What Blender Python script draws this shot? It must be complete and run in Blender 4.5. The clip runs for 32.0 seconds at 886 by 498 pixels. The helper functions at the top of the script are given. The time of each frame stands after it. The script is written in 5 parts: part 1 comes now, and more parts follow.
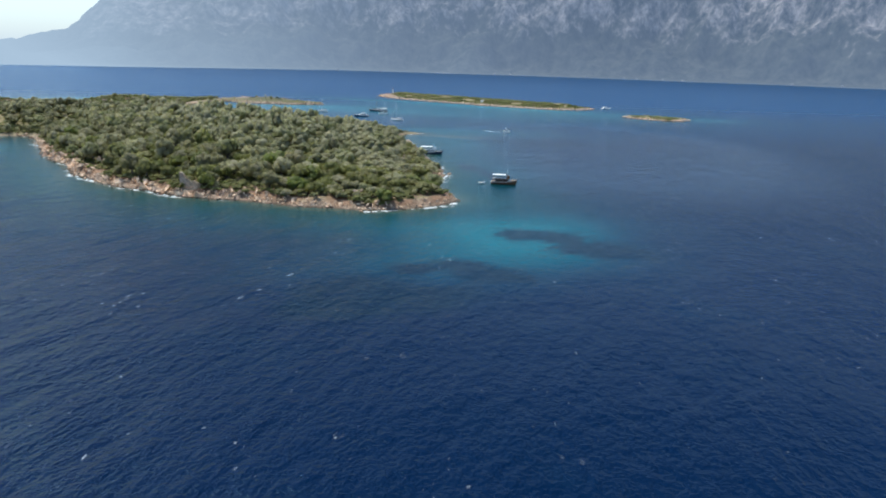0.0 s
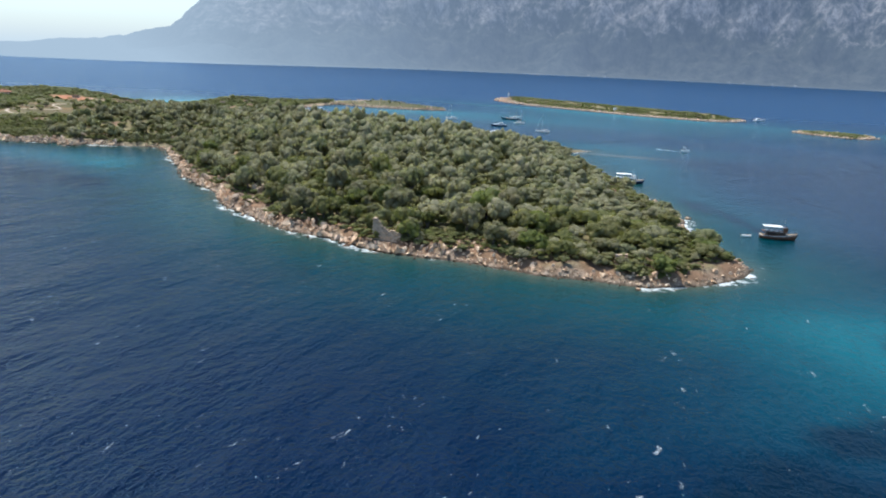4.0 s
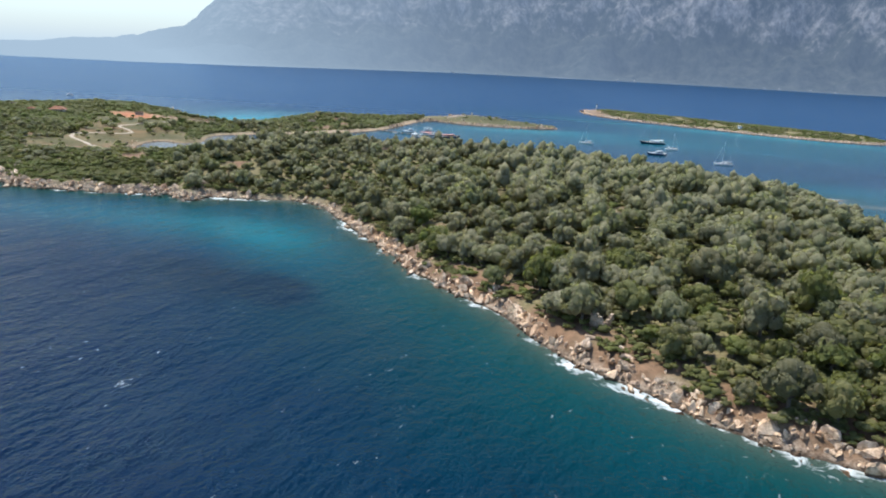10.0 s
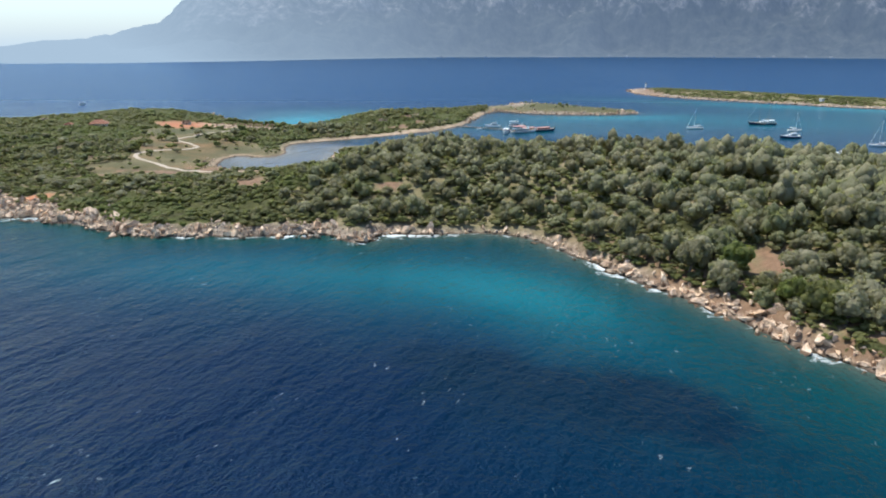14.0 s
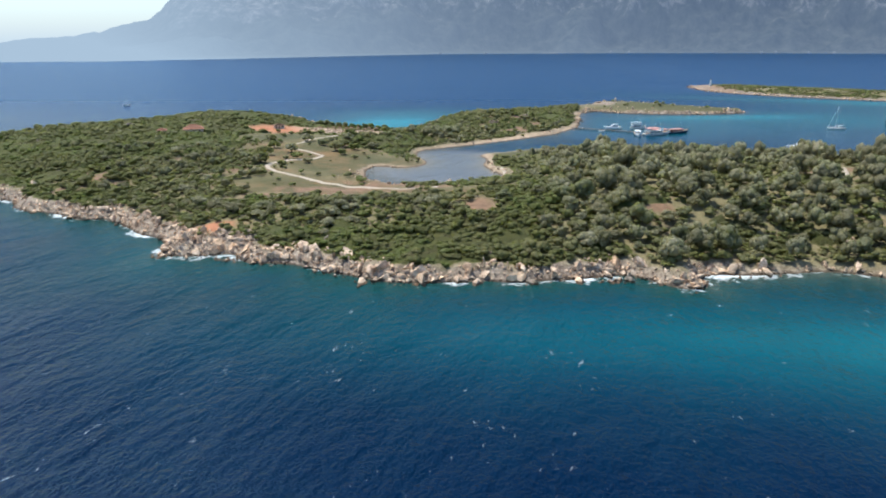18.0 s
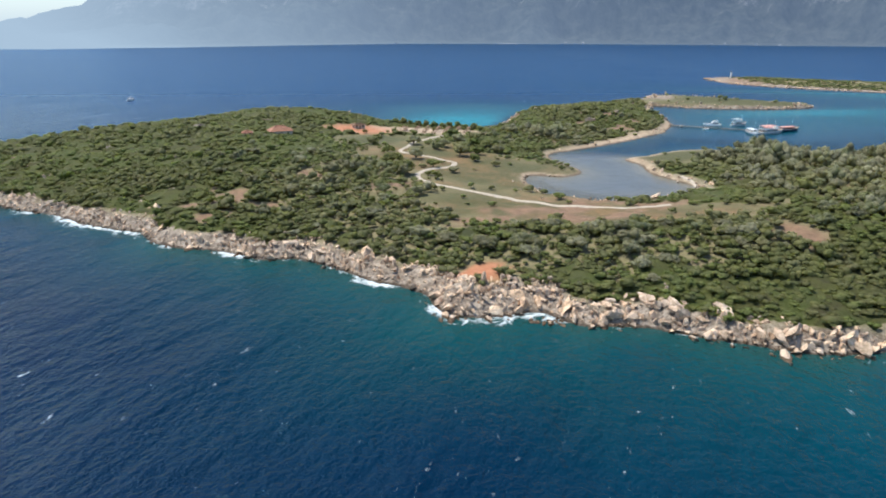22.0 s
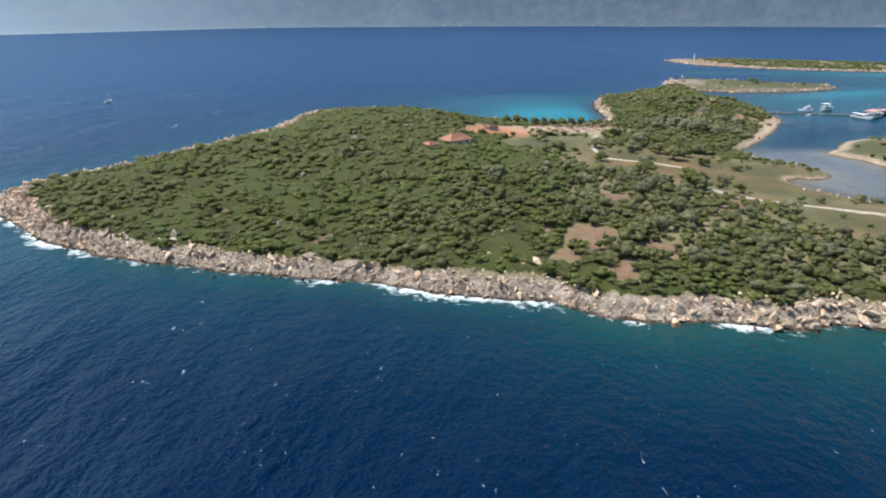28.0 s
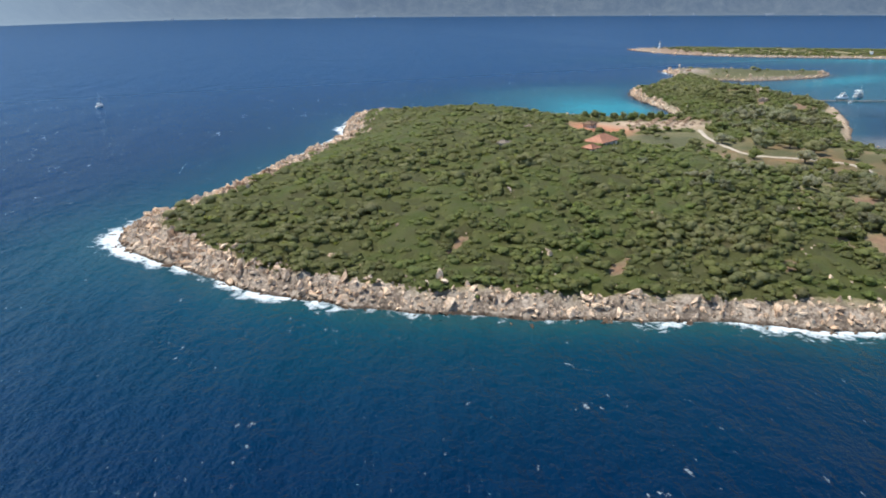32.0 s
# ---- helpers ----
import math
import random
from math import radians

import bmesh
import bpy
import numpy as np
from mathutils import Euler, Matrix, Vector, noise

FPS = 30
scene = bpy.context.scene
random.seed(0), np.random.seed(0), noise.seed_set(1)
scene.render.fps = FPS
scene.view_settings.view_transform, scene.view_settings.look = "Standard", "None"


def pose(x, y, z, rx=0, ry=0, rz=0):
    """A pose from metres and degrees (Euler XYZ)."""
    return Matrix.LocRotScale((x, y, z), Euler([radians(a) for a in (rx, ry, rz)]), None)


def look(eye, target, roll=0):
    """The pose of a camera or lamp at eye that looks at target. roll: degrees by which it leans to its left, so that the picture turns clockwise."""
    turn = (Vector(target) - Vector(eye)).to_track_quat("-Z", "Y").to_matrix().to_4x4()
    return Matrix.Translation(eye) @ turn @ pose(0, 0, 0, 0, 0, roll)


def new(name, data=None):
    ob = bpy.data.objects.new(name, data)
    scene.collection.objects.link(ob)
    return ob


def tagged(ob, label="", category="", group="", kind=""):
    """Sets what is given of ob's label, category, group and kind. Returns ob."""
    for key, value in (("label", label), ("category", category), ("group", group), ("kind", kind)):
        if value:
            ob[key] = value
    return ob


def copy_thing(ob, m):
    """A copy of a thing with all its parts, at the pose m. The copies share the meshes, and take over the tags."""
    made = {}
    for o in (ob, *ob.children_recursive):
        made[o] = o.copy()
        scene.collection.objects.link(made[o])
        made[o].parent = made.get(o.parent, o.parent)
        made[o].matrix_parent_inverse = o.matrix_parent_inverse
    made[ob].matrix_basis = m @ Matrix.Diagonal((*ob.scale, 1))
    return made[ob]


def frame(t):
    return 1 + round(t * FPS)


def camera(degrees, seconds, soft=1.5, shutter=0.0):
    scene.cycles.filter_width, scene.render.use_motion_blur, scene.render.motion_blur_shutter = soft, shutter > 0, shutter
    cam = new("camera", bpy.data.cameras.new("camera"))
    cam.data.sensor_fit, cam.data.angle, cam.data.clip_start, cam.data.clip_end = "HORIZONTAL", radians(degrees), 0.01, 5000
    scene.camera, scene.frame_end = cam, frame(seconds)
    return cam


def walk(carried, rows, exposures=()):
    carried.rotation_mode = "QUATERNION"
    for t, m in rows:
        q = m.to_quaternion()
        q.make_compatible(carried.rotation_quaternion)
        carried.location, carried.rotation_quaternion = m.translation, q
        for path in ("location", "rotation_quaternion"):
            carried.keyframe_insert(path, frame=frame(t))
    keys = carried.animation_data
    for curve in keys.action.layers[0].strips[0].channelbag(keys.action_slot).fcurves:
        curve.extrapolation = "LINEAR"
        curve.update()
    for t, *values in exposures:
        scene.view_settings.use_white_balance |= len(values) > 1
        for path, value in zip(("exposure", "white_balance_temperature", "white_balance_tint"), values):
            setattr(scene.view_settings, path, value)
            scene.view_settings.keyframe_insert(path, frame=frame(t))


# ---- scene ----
cam = camera(68.34, 32.0, 1.9)
ROWS = [
    (0.0, -15.97, -26.88, 58.94, -1.804, -15.935, -1.735),
    (0.5, -22.26, -17.22, 58.94, -0.497, -16.025, -1.840),
    (1.0, -30.00, -7.18, 58.98, 0.891, -16.090, -1.842),
    (1.5, -38.02, 3.04, 59.04, 1.886, -16.183, -1.941),
    (2.0, -46.26, 13.33, 59.21, 2.802, -16.201, -1.922),
    (2.5, -54.49, 23.35, 59.45, 3.624, -16.233, -2.120),
    (3.0, -64.25, 33.94, 59.76, 4.480, -16.240, -2.212),
    (3.5, -72.72, 43.48, 60.08, 4.804, -16.236, -2.303),
    (5.5, -111.22, 82.90, 60.78, 5.117, -16.066, -2.534),
    (6.0, -121.21, 92.09, 61.13, 5.158, -16.026, -2.585),
    (6.5, -131.88, 101.22, 61.58, 5.250, -15.990, -2.617),
    (7.0, -142.56, 109.89, 62.10, 5.295, -15.950, -2.581),
    (7.5, -152.72, 118.21, 62.72, 5.359, -15.908, -2.615),
    (8.0, -163.77, 126.89, 63.33, 5.364, -15.894, -2.615),
    (8.5, -173.74, 134.80, 63.85, 5.301, -15.922, -2.712),
    (9.0, -185.73, 144.18, 64.33, 5.276, -16.004, -2.640),
    (9.5, -196.58, 152.80, 64.73, 5.231, -16.101, -2.715),
    (10.0, -207.44, 161.32, 65.02, 5.171, -16.166, -2.790),
    (10.5, -219.25, 170.00, 65.18, 4.963, -16.219, -2.399),
    (11.0, -230.49, 177.83, 65.23, 4.682, -16.254, -1.898),
    (11.5, -242.44, 186.08, 65.14, 4.427, -16.335, -1.360),
    (12.0, -254.61, 194.41, 64.90, 4.098, -16.455, -0.873),
    (12.5, -266.24, 202.10, 64.55, 3.723, -16.653, -0.495),
    (13.0, -278.01, 209.68, 64.14, 3.296, -16.941, -0.231),
    (13.5, -289.99, 216.70, 63.73, 2.868, -17.221, -0.047),
    (14.0, -304.06, 224.09, 63.39, 2.693, -17.378, 0.065),
    (14.5, -315.47, 230.05, 63.12, 2.590, -17.411, -0.002),
    (16.5, -364.05, 253.10, 62.10, 1.923, -17.389, 0.557),
    (17.0, -377.25, 259.83, 61.83, 1.769, -17.432, 0.516),
    (17.5, -390.60, 266.43, 61.58, 1.468, -17.526, 0.330),
    (18.0, -403.51, 272.72, 61.38, 1.122, -17.624, 0.256),
    (18.5, -415.64, 279.20, 61.23, 0.777, -17.692, 0.169),
    (19.0, -427.57, 285.73, 61.11, 0.460, -17.790, 0.083),
    (19.5, -439.90, 292.72, 60.96, 0.083, -17.883, 0.012),
    (20.0, -453.67, 299.92, 60.85, -0.700, -17.953, -0.009),
    (20.5, -465.51, 306.30, 60.74, -1.740, -18.065, -0.178),
    (21.0, -479.25, 313.08, 60.64, -2.728, -18.161, -0.117),
    (21.5, -490.42, 319.19, 60.51, -3.408, -18.314, -0.233),
    (22.0, -504.03, 326.35, 60.28, -4.236, -18.435, -0.208),
    (22.5, -515.85, 333.10, 60.03, -4.949, -18.565, -0.283),
    (23.0, -528.26, 339.59, 59.80, -5.794, -18.657, -0.285),
    (23.5, -540.06, 345.94, 59.63, -6.713, -18.782, -0.300),
    (24.0, -552.07, 352.55, 59.60, -7.660, -18.914, -0.145),
    (24.5, -562.87, 358.70, 59.65, -8.642, -19.042, -0.220),
    (25.0, -575.87, 365.61, 59.69, -9.833, -19.099, -0.057),
    (25.5, -587.03, 371.52, 59.72, -10.989, -19.192, -0.159),
    (27.5, -634.66, 398.72, 61.31, -15.598, -19.727, 0.056),
    (28.0, -646.36, 406.67, 61.31, -16.847, -19.799, 0.039),
    (28.5, -657.47, 414.76, 61.26, -17.995, -19.893, 0.033),
    (29.0, -668.26, 422.35, 61.20, -19.119, -19.940, 0.078),
    (29.5, -678.06, 429.61, 61.11, -20.152, -20.002, 0.130),
    (30.0, -687.54, 436.97, 61.03, -21.168, -20.116, 0.154),
    (30.5, -696.80, 444.48, 60.97, -22.209, -20.239, 0.172),
    (31.0, -706.32, 452.46, 61.02, -23.348, -20.372, 0.254),
    (31.5, -715.63, 460.35, 61.11, -24.435, -20.465, 0.266),
    (32.0, -724.14, 467.78, 61.20, -25.468, -20.551, 0.260),
]
walk(cam, [(t, pose(x, y, z, 90 + pitch, roll, yaw)) for t, x, y, z, yaw, pitch, roll in ROWS],
     [(0.0, 0.38, 6200, 7.0), (32.0, 0.38, 6200, 7.0)])

# ---- light and sky ----
SUN_EL, SUN_AZ = 65.0, 56.0            # elevation, and azimuth to the left of +y
_s = Vector((-math.sin(radians(SUN_AZ)) * math.cos(radians(SUN_EL)), math.cos(radians(SUN_AZ)) * math.cos(radians(SUN_EL)), math.sin(radians(SUN_EL))))
sun = new("sun", bpy.data.lights.new("sun", "SUN"))
sun.data.energy, sun.data.angle, sun.data.color = 4.2, radians(0.5), (1.0, 0.94, 0.84)
sun.matrix_world = look(_s * 500, (0, 0, 0))
scene.view_settings.exposure = 0.0

world = bpy.data.worlds.new("sky")
scene.world = world
world.use_nodes = True
wn, wl = world.node_tree.nodes, world.node_tree.links
wn.clear()
w_out, w_bg = wn.new("ShaderNodeOutputWorld"), wn.new("ShaderNodeBackground")
w_sky = wn.new("ShaderNodeTexSky")
w_sky.sky_type, w_sky.sun_disc = "NISHITA", False
w_sky.sun_elevation, w_sky.sun_rotation = radians(SUN_EL), radians(-SUN_AZ)
w_sky.dust_density, w_sky.air_density, w_sky.ozone_density = 0.6, 1.0, 2.5
w_bg.inputs["Strength"].default_value = 0.148
# thin bright cloud banks, thicker towards the horizon
w_tc, w_map, w_noise, w_ramp, w_mix = (wn.new(n) for n in ("ShaderNodeTexCoord", "ShaderNodeMapping", "ShaderNodeTexNoise", "ShaderNodeValToRGB", "ShaderNodeMixRGB"))
w_map.inputs["Scale"].default_value = (2.0, 2.0, 9.0)
w_noise.inputs["Scale"].default_value, w_noise.inputs["Detail"].default_value = 1.6, 7.0
w_ramp.color_ramp.elements[0].position, w_ramp.color_ramp.elements[1].position = 0.66, 0.90
w_mix.inputs[2].default_value = (3.25, 3.90, 4.50, 1)
wl.new(w_tc.outputs["Generated"], w_map.inputs[0])
wl.new(w_map.outputs[0], w_noise.inputs["Vector"])
wl.new(w_noise.outputs["Fac"], w_ramp.inputs[0])
w_sep, w_low, w_max = wn.new("ShaderNodeSeparateXYZ"), wn.new("ShaderNodeMapRange"), wn.new("ShaderNodeMath")
w_low.inputs["From Min"].default_value, w_low.inputs["From Max"].default_value = 0.0, 0.10
w_low.inputs["To Min"].default_value, w_low.inputs["To Max"].default_value = 0.95, 0.0
w_max.operation = "MAXIMUM"
wl.new(w_tc.outputs["Generated"], w_sep.inputs[0])
wl.new(w_sep.outputs[2], w_low.inputs[0])
wl.new(w_ramp.outputs[0], w_max.inputs[0])
wl.new(w_low.outputs[0], w_max.inputs[1])
wl.new(w_max.outputs[0], w_mix.inputs[0])
wl.new(w_sky.outputs[0], w_mix.inputs[1])
wl.new(w_mix.outputs[0], w_bg.inputs[0])
wl.new(w_bg.outputs[0], w_out.inputs[0])


# ---- small maths ----
def vnoise(x, y, seed=0):
    """Smooth value noise in 0..1 for arrays, one lump per unit."""
    xi, yi = np.floor(x).astype(np.int64), np.floor(y).astype(np.int64)
    fx, fy = x - xi, y - yi
    fx, fy = fx * fx * (3 - 2 * fx), fy * fy * (3 - 2 * fy)

    def h(a, b):
        n = (a * 374761393 + b * 668265263 + seed * 974634777) & 0x7FFFFFFF
        n = ((n ^ (n >> 13)) * 1274126177) & 0x7FFFFFFF
        n = ((n ^ (n >> 16)) * 974711) & 0x7FFFFFFF
        return (n & 0xFFFFF) / 1048575.0
    a = h(xi, yi) * (1 - fx) + h(xi + 1, yi) * fx
    b = h(xi, yi + 1) * (1 - fx) + h(xi + 1, yi + 1) * fx
    return a * (1 - fy) + b * fy


def fbm(x, y, seed=0, octaves=4):
    s, a, t = 0.0, 1.0, 0.0
    for i in range(octaves):
        s = s + a * vnoise(x * 2 ** i + 17.3 * i, y * 2 ** i - 9.1 * i, seed + i)
        t, a = t + a, a * 0.5
    return s / t


def smooth(a, b, x):
    t = np.clip((x - a) / (b - a), 0, 1)
    return t * t * (3 - 2 * t)


def bump_at(x, y, cx, cy, sx, sy, turn=0.0):
    c, s = math.cos(radians(turn)), math.sin(radians(turn))
    u, v = (x - cx) * c + (y - cy) * s, -(x - cx) * s + (y - cy) * c
    return np.exp(-0.5 * ((u / sx) ** 2 + (v / sy) ** 2))


def curve_through(points, step, closed=True):
    """A rounded line through plan points, in steps of about that many metres."""
    p = np.array(points, float)
    n, out = len(p), []
    for i in range(n if closed else n - 1):
        a, b, c, d = (p[(i + k) % n] if closed else p[min(max(i + k, 0), n - 1)] for k in (-1, 0, 1, 2))
        m = max(2, int(np.linalg.norm(c - b) / step))
        for t in np.arange(m) / m:
            out.append(0.5 * (2 * b + (c - a) * t + (2 * a - 5 * b + 4 * c - d) * t * t + (3 * b - a - 3 * c + d) * t ** 3))
    if not closed:
        out.append(p[-1])
    return np.array(out)


def ragged(line, amount, size, seed):
    n = np.stack([fbm(line[:, 0] / size, line[:, 1] / size, seed), fbm(line[:, 0] / size + 50, line[:, 1] / size, seed + 9)], 1) - 0.5
    return line + n * 2 * amount


def inside(poly, x, y):
    """Distance to the shore of a closed line, positive on land."""
    shp, x, y = np.shape(x), np.ravel(x), np.ravel(y)
    best, odd = np.full(x.shape, 1e18), np.zeros(x.shape, bool)
    for (ax, ay), (bx, by) in zip(poly, np.roll(poly, -1, 0)):
        dx, dy = bx - ax, by - ay
        t = np.clip(((x - ax) * dx + (y - ay) * dy) / (dx * dx + dy * dy + 1e-9), 0, 1)
        best = np.minimum(best, (x - ax - t * dx) ** 2 + (y - ay - t * dy) ** 2)
        if ay != by:
            odd ^= ((ay > y) != (by > y)) & (x < (bx - ax) * (y - ay) / (by - ay) + ax)
    return (np.sqrt(best) * np.where(odd, 1, -1)).reshape(shp)


def sampler(xs, ys, grid):
    """A quick reader of a regular grid."""
    def read(x, y):
        u = np.clip((np.asarray(x, float) - xs[0]) / (xs[1] - xs[0]), 0, len(xs) - 1.001)
        v = np.clip((np.asarray(y, float) - ys[0]) / (ys[1] - ys[0]), 0, len(ys) - 1.001)
        i, j = u.astype(int), v.astype(int)
        fu, fv = u - i, v - j
        return (grid[j, i] * (1 - fu) + grid[j, i + 1] * fu) * (1 - fv) + (grid[j + 1, i] * (1 - fu) + grid[j + 1, i + 1] * fu) * fv
    return read


# ---- meshes ----
def mesh_np(name, verts, faces, material=None, attrs=None, smooth_shade=False):
    """A mesh from arrays; all faces have the same number of corners."""
    me = bpy.data.meshes.new(name)
    k = faces.shape[1]
    me.vertices.add(len(verts))
    me.vertices.foreach_set("co", np.ascontiguousarray(verts, np.float32).ravel())
    me.loops.add(faces.size)
    me.loops.foreach_set("vertex_index", np.ascontiguousarray(faces, np.int32).ravel())
    me.polygons.add(len(faces))
    me.polygons.foreach_set("loop_start", np.arange(0, faces.size, k, dtype=np.int32))
    me.polygons.foreach_set("use_smooth", np.full(len(faces), smooth_shade))
    for key, values in (attrs or {}).items():
        me.attributes.new(key, "FLOAT", "POINT").data.foreach_set("value", np.ascontiguousarray(values, np.float32))
    if material:
        me.materials.append(material)
    me.update(calc_edges=True)
    return me


def bm_mesh(name, bm, material, smooth_shade=False):
    me = bpy.data.meshes.new(name)
    bmesh.ops.recalc_face_normals(bm, faces=bm.faces)
    for f in bm.faces:
        f.smooth = smooth_shade
    bm.to_mesh(me)
    bm.free()
    me.materials.append(material)
    return me


def part(name, bm, material, parent, label="", smooth_shade=False):
    ob = new(name, bm_mesh(name, bm, material, smooth_shade))
    ob.parent = parent
    return tagged(ob, label)


def grid_faces(nx, ny):
    i = np.arange(nx - 1)[None, :] + nx * np.arange(ny - 1)[:, None]
    return np.stack([i, i + 1, i + nx + 1, i + nx], -1).reshape(-1, 4)


# ---- materials ----
def material(name):
    m = bpy.data.materials.new(name)
    m.use_nodes = True
    nt = m.node_tree
    b = nt.nodes["Principled BSDF"]
    return m, nt, b


def ramp(nt, fac, stops, ease="LINEAR"):
    r = nt.nodes.new("ShaderNodeValToRGB")
    r.color_ramp.interpolation = ease
    e = r.color_ramp.elements
    while len(e) < len(stops):
        e.new(0.5)
    for el, (p, c) in zip(e, stops):
        el.position, el.color = p, (*c, 1) if len(c) == 3 else c
    nt.links.new(fac, r.inputs[0])
    return r.outputs[0]


def mixc(nt, fac, a, b, how="MIX"):
    n = nt.nodes.new("ShaderNodeMixRGB")
    n.blend_type = how
    for k, v in ((0, fac), (1, a), (2, b)):
        if isinstance(v, (int, float)):
            n.inputs[k].default_value = v
        elif isinstance(v, tuple):
            n.inputs[k].default_value = (*v, 1)
        else:
            nt.links.new(v, n.inputs[k])
    return n.outputs[0]


def math_n(nt, op, a, b=0.0, clamp=False):
    n = nt.nodes.new("ShaderNodeMath")
    n.operation, n.use_clamp = op, clamp
    for k, v in ((0, a), (1, b)):
        if isinstance(v, (int, float)):
            n.inputs[k].default_value = v
        else:
            nt.links.new(v, n.inputs[k])
    return n.outputs[0]


def place_n(nt, scale=(1, 1, 1), turn=0.0):
    """World place, read along axes turned by so many degrees and scaled."""
    g = nt.nodes.new("ShaderNodeNewGeometry")
    mp = nt.nodes.new("ShaderNodeMapping")
    mp.vector_type = "TEXTURE"
    mp.inputs["Scale"].default_value, mp.inputs["Rotation"].default_value = tuple(1 / k for k in scale), (0, 0, radians(turn))
    nt.links.new(g.outputs["Position"], mp.inputs[0])
    return mp.outputs[0]


def noise_n(nt, vec, scale, detail=4.0, rough=0.55, distort=0.0):
    n = nt.nodes.new("ShaderNodeTexNoise")
    n.inputs["Scale"].default_value, n.inputs["Detail"].default_value = scale, detail
    n.inputs["Roughness"].default_value, n.inputs["Distortion"].default_value = rough, distort
    nt.links.new(vec, n.inputs["Vector"])
    return n.outputs["Fac"]


def attr_n(nt, name):
    n = nt.nodes.new("ShaderNodeAttribute")
    n.attribute_name = name
    return n.outputs["Fac"]


def bump_n(nt, b, height, strength, distance):
    n = nt.nodes.new("ShaderNodeBump")
    n.inputs["Strength"].default_value, n.inputs["Distance"].default_value = strength, distance
    nt.links.new(height, n.inputs["Height"])
    nt.links.new(n.outputs[0], b.inputs["Normal"])


def plain(name, color, rough=0.6, metal=0.0, vary=0.12, size=1.5):
    """Paint, canvas, timber and the like, with slight blotches and wear."""
    m, nt, b = material(name)
    p = place_n(nt)
    f = noise_n(nt, p, size, 5)
    dark = tuple(c * (1 - 2 * vary) for c in color)
    light = tuple(min(1, c * (1 + vary)) for c in color)
    nt.links.new(ramp(nt, f, [(0.3, dark), (0.7, light)]), b.inputs["Base Color"])
    b.inputs["Roughness"].default_value, b.inputs["Metallic"].default_value = rough, metal
    return m


def make_water():
    m, nt, b = material("sea_water")
    p = place_n(nt)
    wob = math_n(nt, "MULTIPLY", math_n(nt, "SUBTRACT", noise_n(nt, p, 0.025, 5), 0.5), 0.25)
    shoal = math_n(nt, "ADD", attr_n(nt, "shoal"), math_n(nt, "MULTIPLY", wob, attr_n(nt, "open")), True)
    col = ramp(nt, shoal, [(0.0, (0.0001, 0.0078, 0.0310)), (0.2, (0.0002, 0.0128, 0.0365)), (0.45, (0.0003, 0.0205, 0.0370)), (0.7, (0.0007, 0.036, 0.049)), (0.9, (0.004, 0.055, 0.055)), (1.0, (0.026, 0.092, 0.080))])
    # northern sea: bluer base colour painted in for the sky its waves reflect
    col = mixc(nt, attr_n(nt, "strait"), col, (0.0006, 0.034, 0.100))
    sandy = attr_n(nt, "sandy")
    bright = ramp(nt, sandy, [(0.0, (0.0003, 0.030, 0.062)), (0.5, (0.0008, 0.062, 0.090)), (1.0, (0.010, 0.185, 0.225))])
    col = mixc(nt, ramp(nt, math_n(nt, "ADD", sandy, wob), [(0.02, (0, 0, 0)), (0.42, (1, 1, 1))]), col, bright)
    col = mixc(nt, attr_n(nt, "green"), col, (0.0012, 0.048, 0.047))
    col = mixc(nt, attr_n(nt, "weed"), col, (0.0004, 0.011, 0.026))
    col = mixc(nt, attr_n(nt, "silt"), col, (0.125, 0.128, 0.128))
    col = mixc(nt, attr_n(nt, "bed"), col, (0.19, 0.165, 0.115))
    # surf: broken white along the rocks, small whitecaps out at sea
    lace = noise_n(nt, p, 0.30, 6, 0.68, 0.8)
    f1 = ramp(nt, math_n(nt, "ADD", lace, math_n(nt, "MULTIPLY", attr_n(nt, "surf"), 0.5)), [(0.76, (0, 0, 0)), (0.95, (1, 1, 1))])
    pw = place_n(nt, (1.7, 0.8, 1), -20)
    caps = math_n(nt, "ADD", math_n(nt, "MULTIPLY", noise_n(nt, pw, 0.05, 3), 0.30), math_n(nt, "MULTIPLY", noise_n(nt, pw, 0.36, 6, 0.66, 0.4), 0.85))
    f2 = math_n(nt, "MULTIPLY", ramp(nt, caps, [(0.72, (0, 0, 0)), (0.82, (1, 1, 1))]), attr_n(nt, "open"))
    foam = math_n(nt, "MAXIMUM", math_n(nt, "MULTIPLY", f1, 0.9), math_n(nt, "MULTIPLY", f2, 0.7))
    nt.links.new(mixc(nt, foam, col, (0.72, 0.77, 0.78)), b.inputs["Base Color"])
    b.inputs["IOR"].default_value, b.inputs["Specular IOR Level"].default_value = 1.33, 0.19
    b.inputs["Specular Tint"].default_value = (0.40, 0.84, 1.0, 1)
    nt.links.new(math_n(nt, "ADD", math_n(nt, "MULTIPLY", foam, 0.5), math_n(nt, "ADD", math_n(nt, "MULTIPLY", attr_n(nt, "strait"), 0.16), 0.125)), b.inputs["Roughness"])
    swell = noise_n(nt, place_n(nt, (1.0, 0.45, 1), -24), 0.105, 4, 0.55)
    chop = noise_n(nt, place_n(nt, (1.0, 0.7, 1), -14), 0.46, 3, 0.5)
    ripple = noise_n(nt, p, 1.15, 3, 0.6)
    roll = noise_n(nt, place_n(nt, (1.0, 0.35, 1), -24), 0.032, 2, 0.4)
    h = math_n(nt, "ADD", math_n(nt, "ADD", math_n(nt, "MULTIPLY", roll, 3.2), math_n(nt, "MULTIPLY", swell, 2.7)), math_n(nt, "ADD", math_n(nt, "MULTIPLY", chop, 0.85), math_n(nt, "MULTIPLY", ripple, 0.38)))
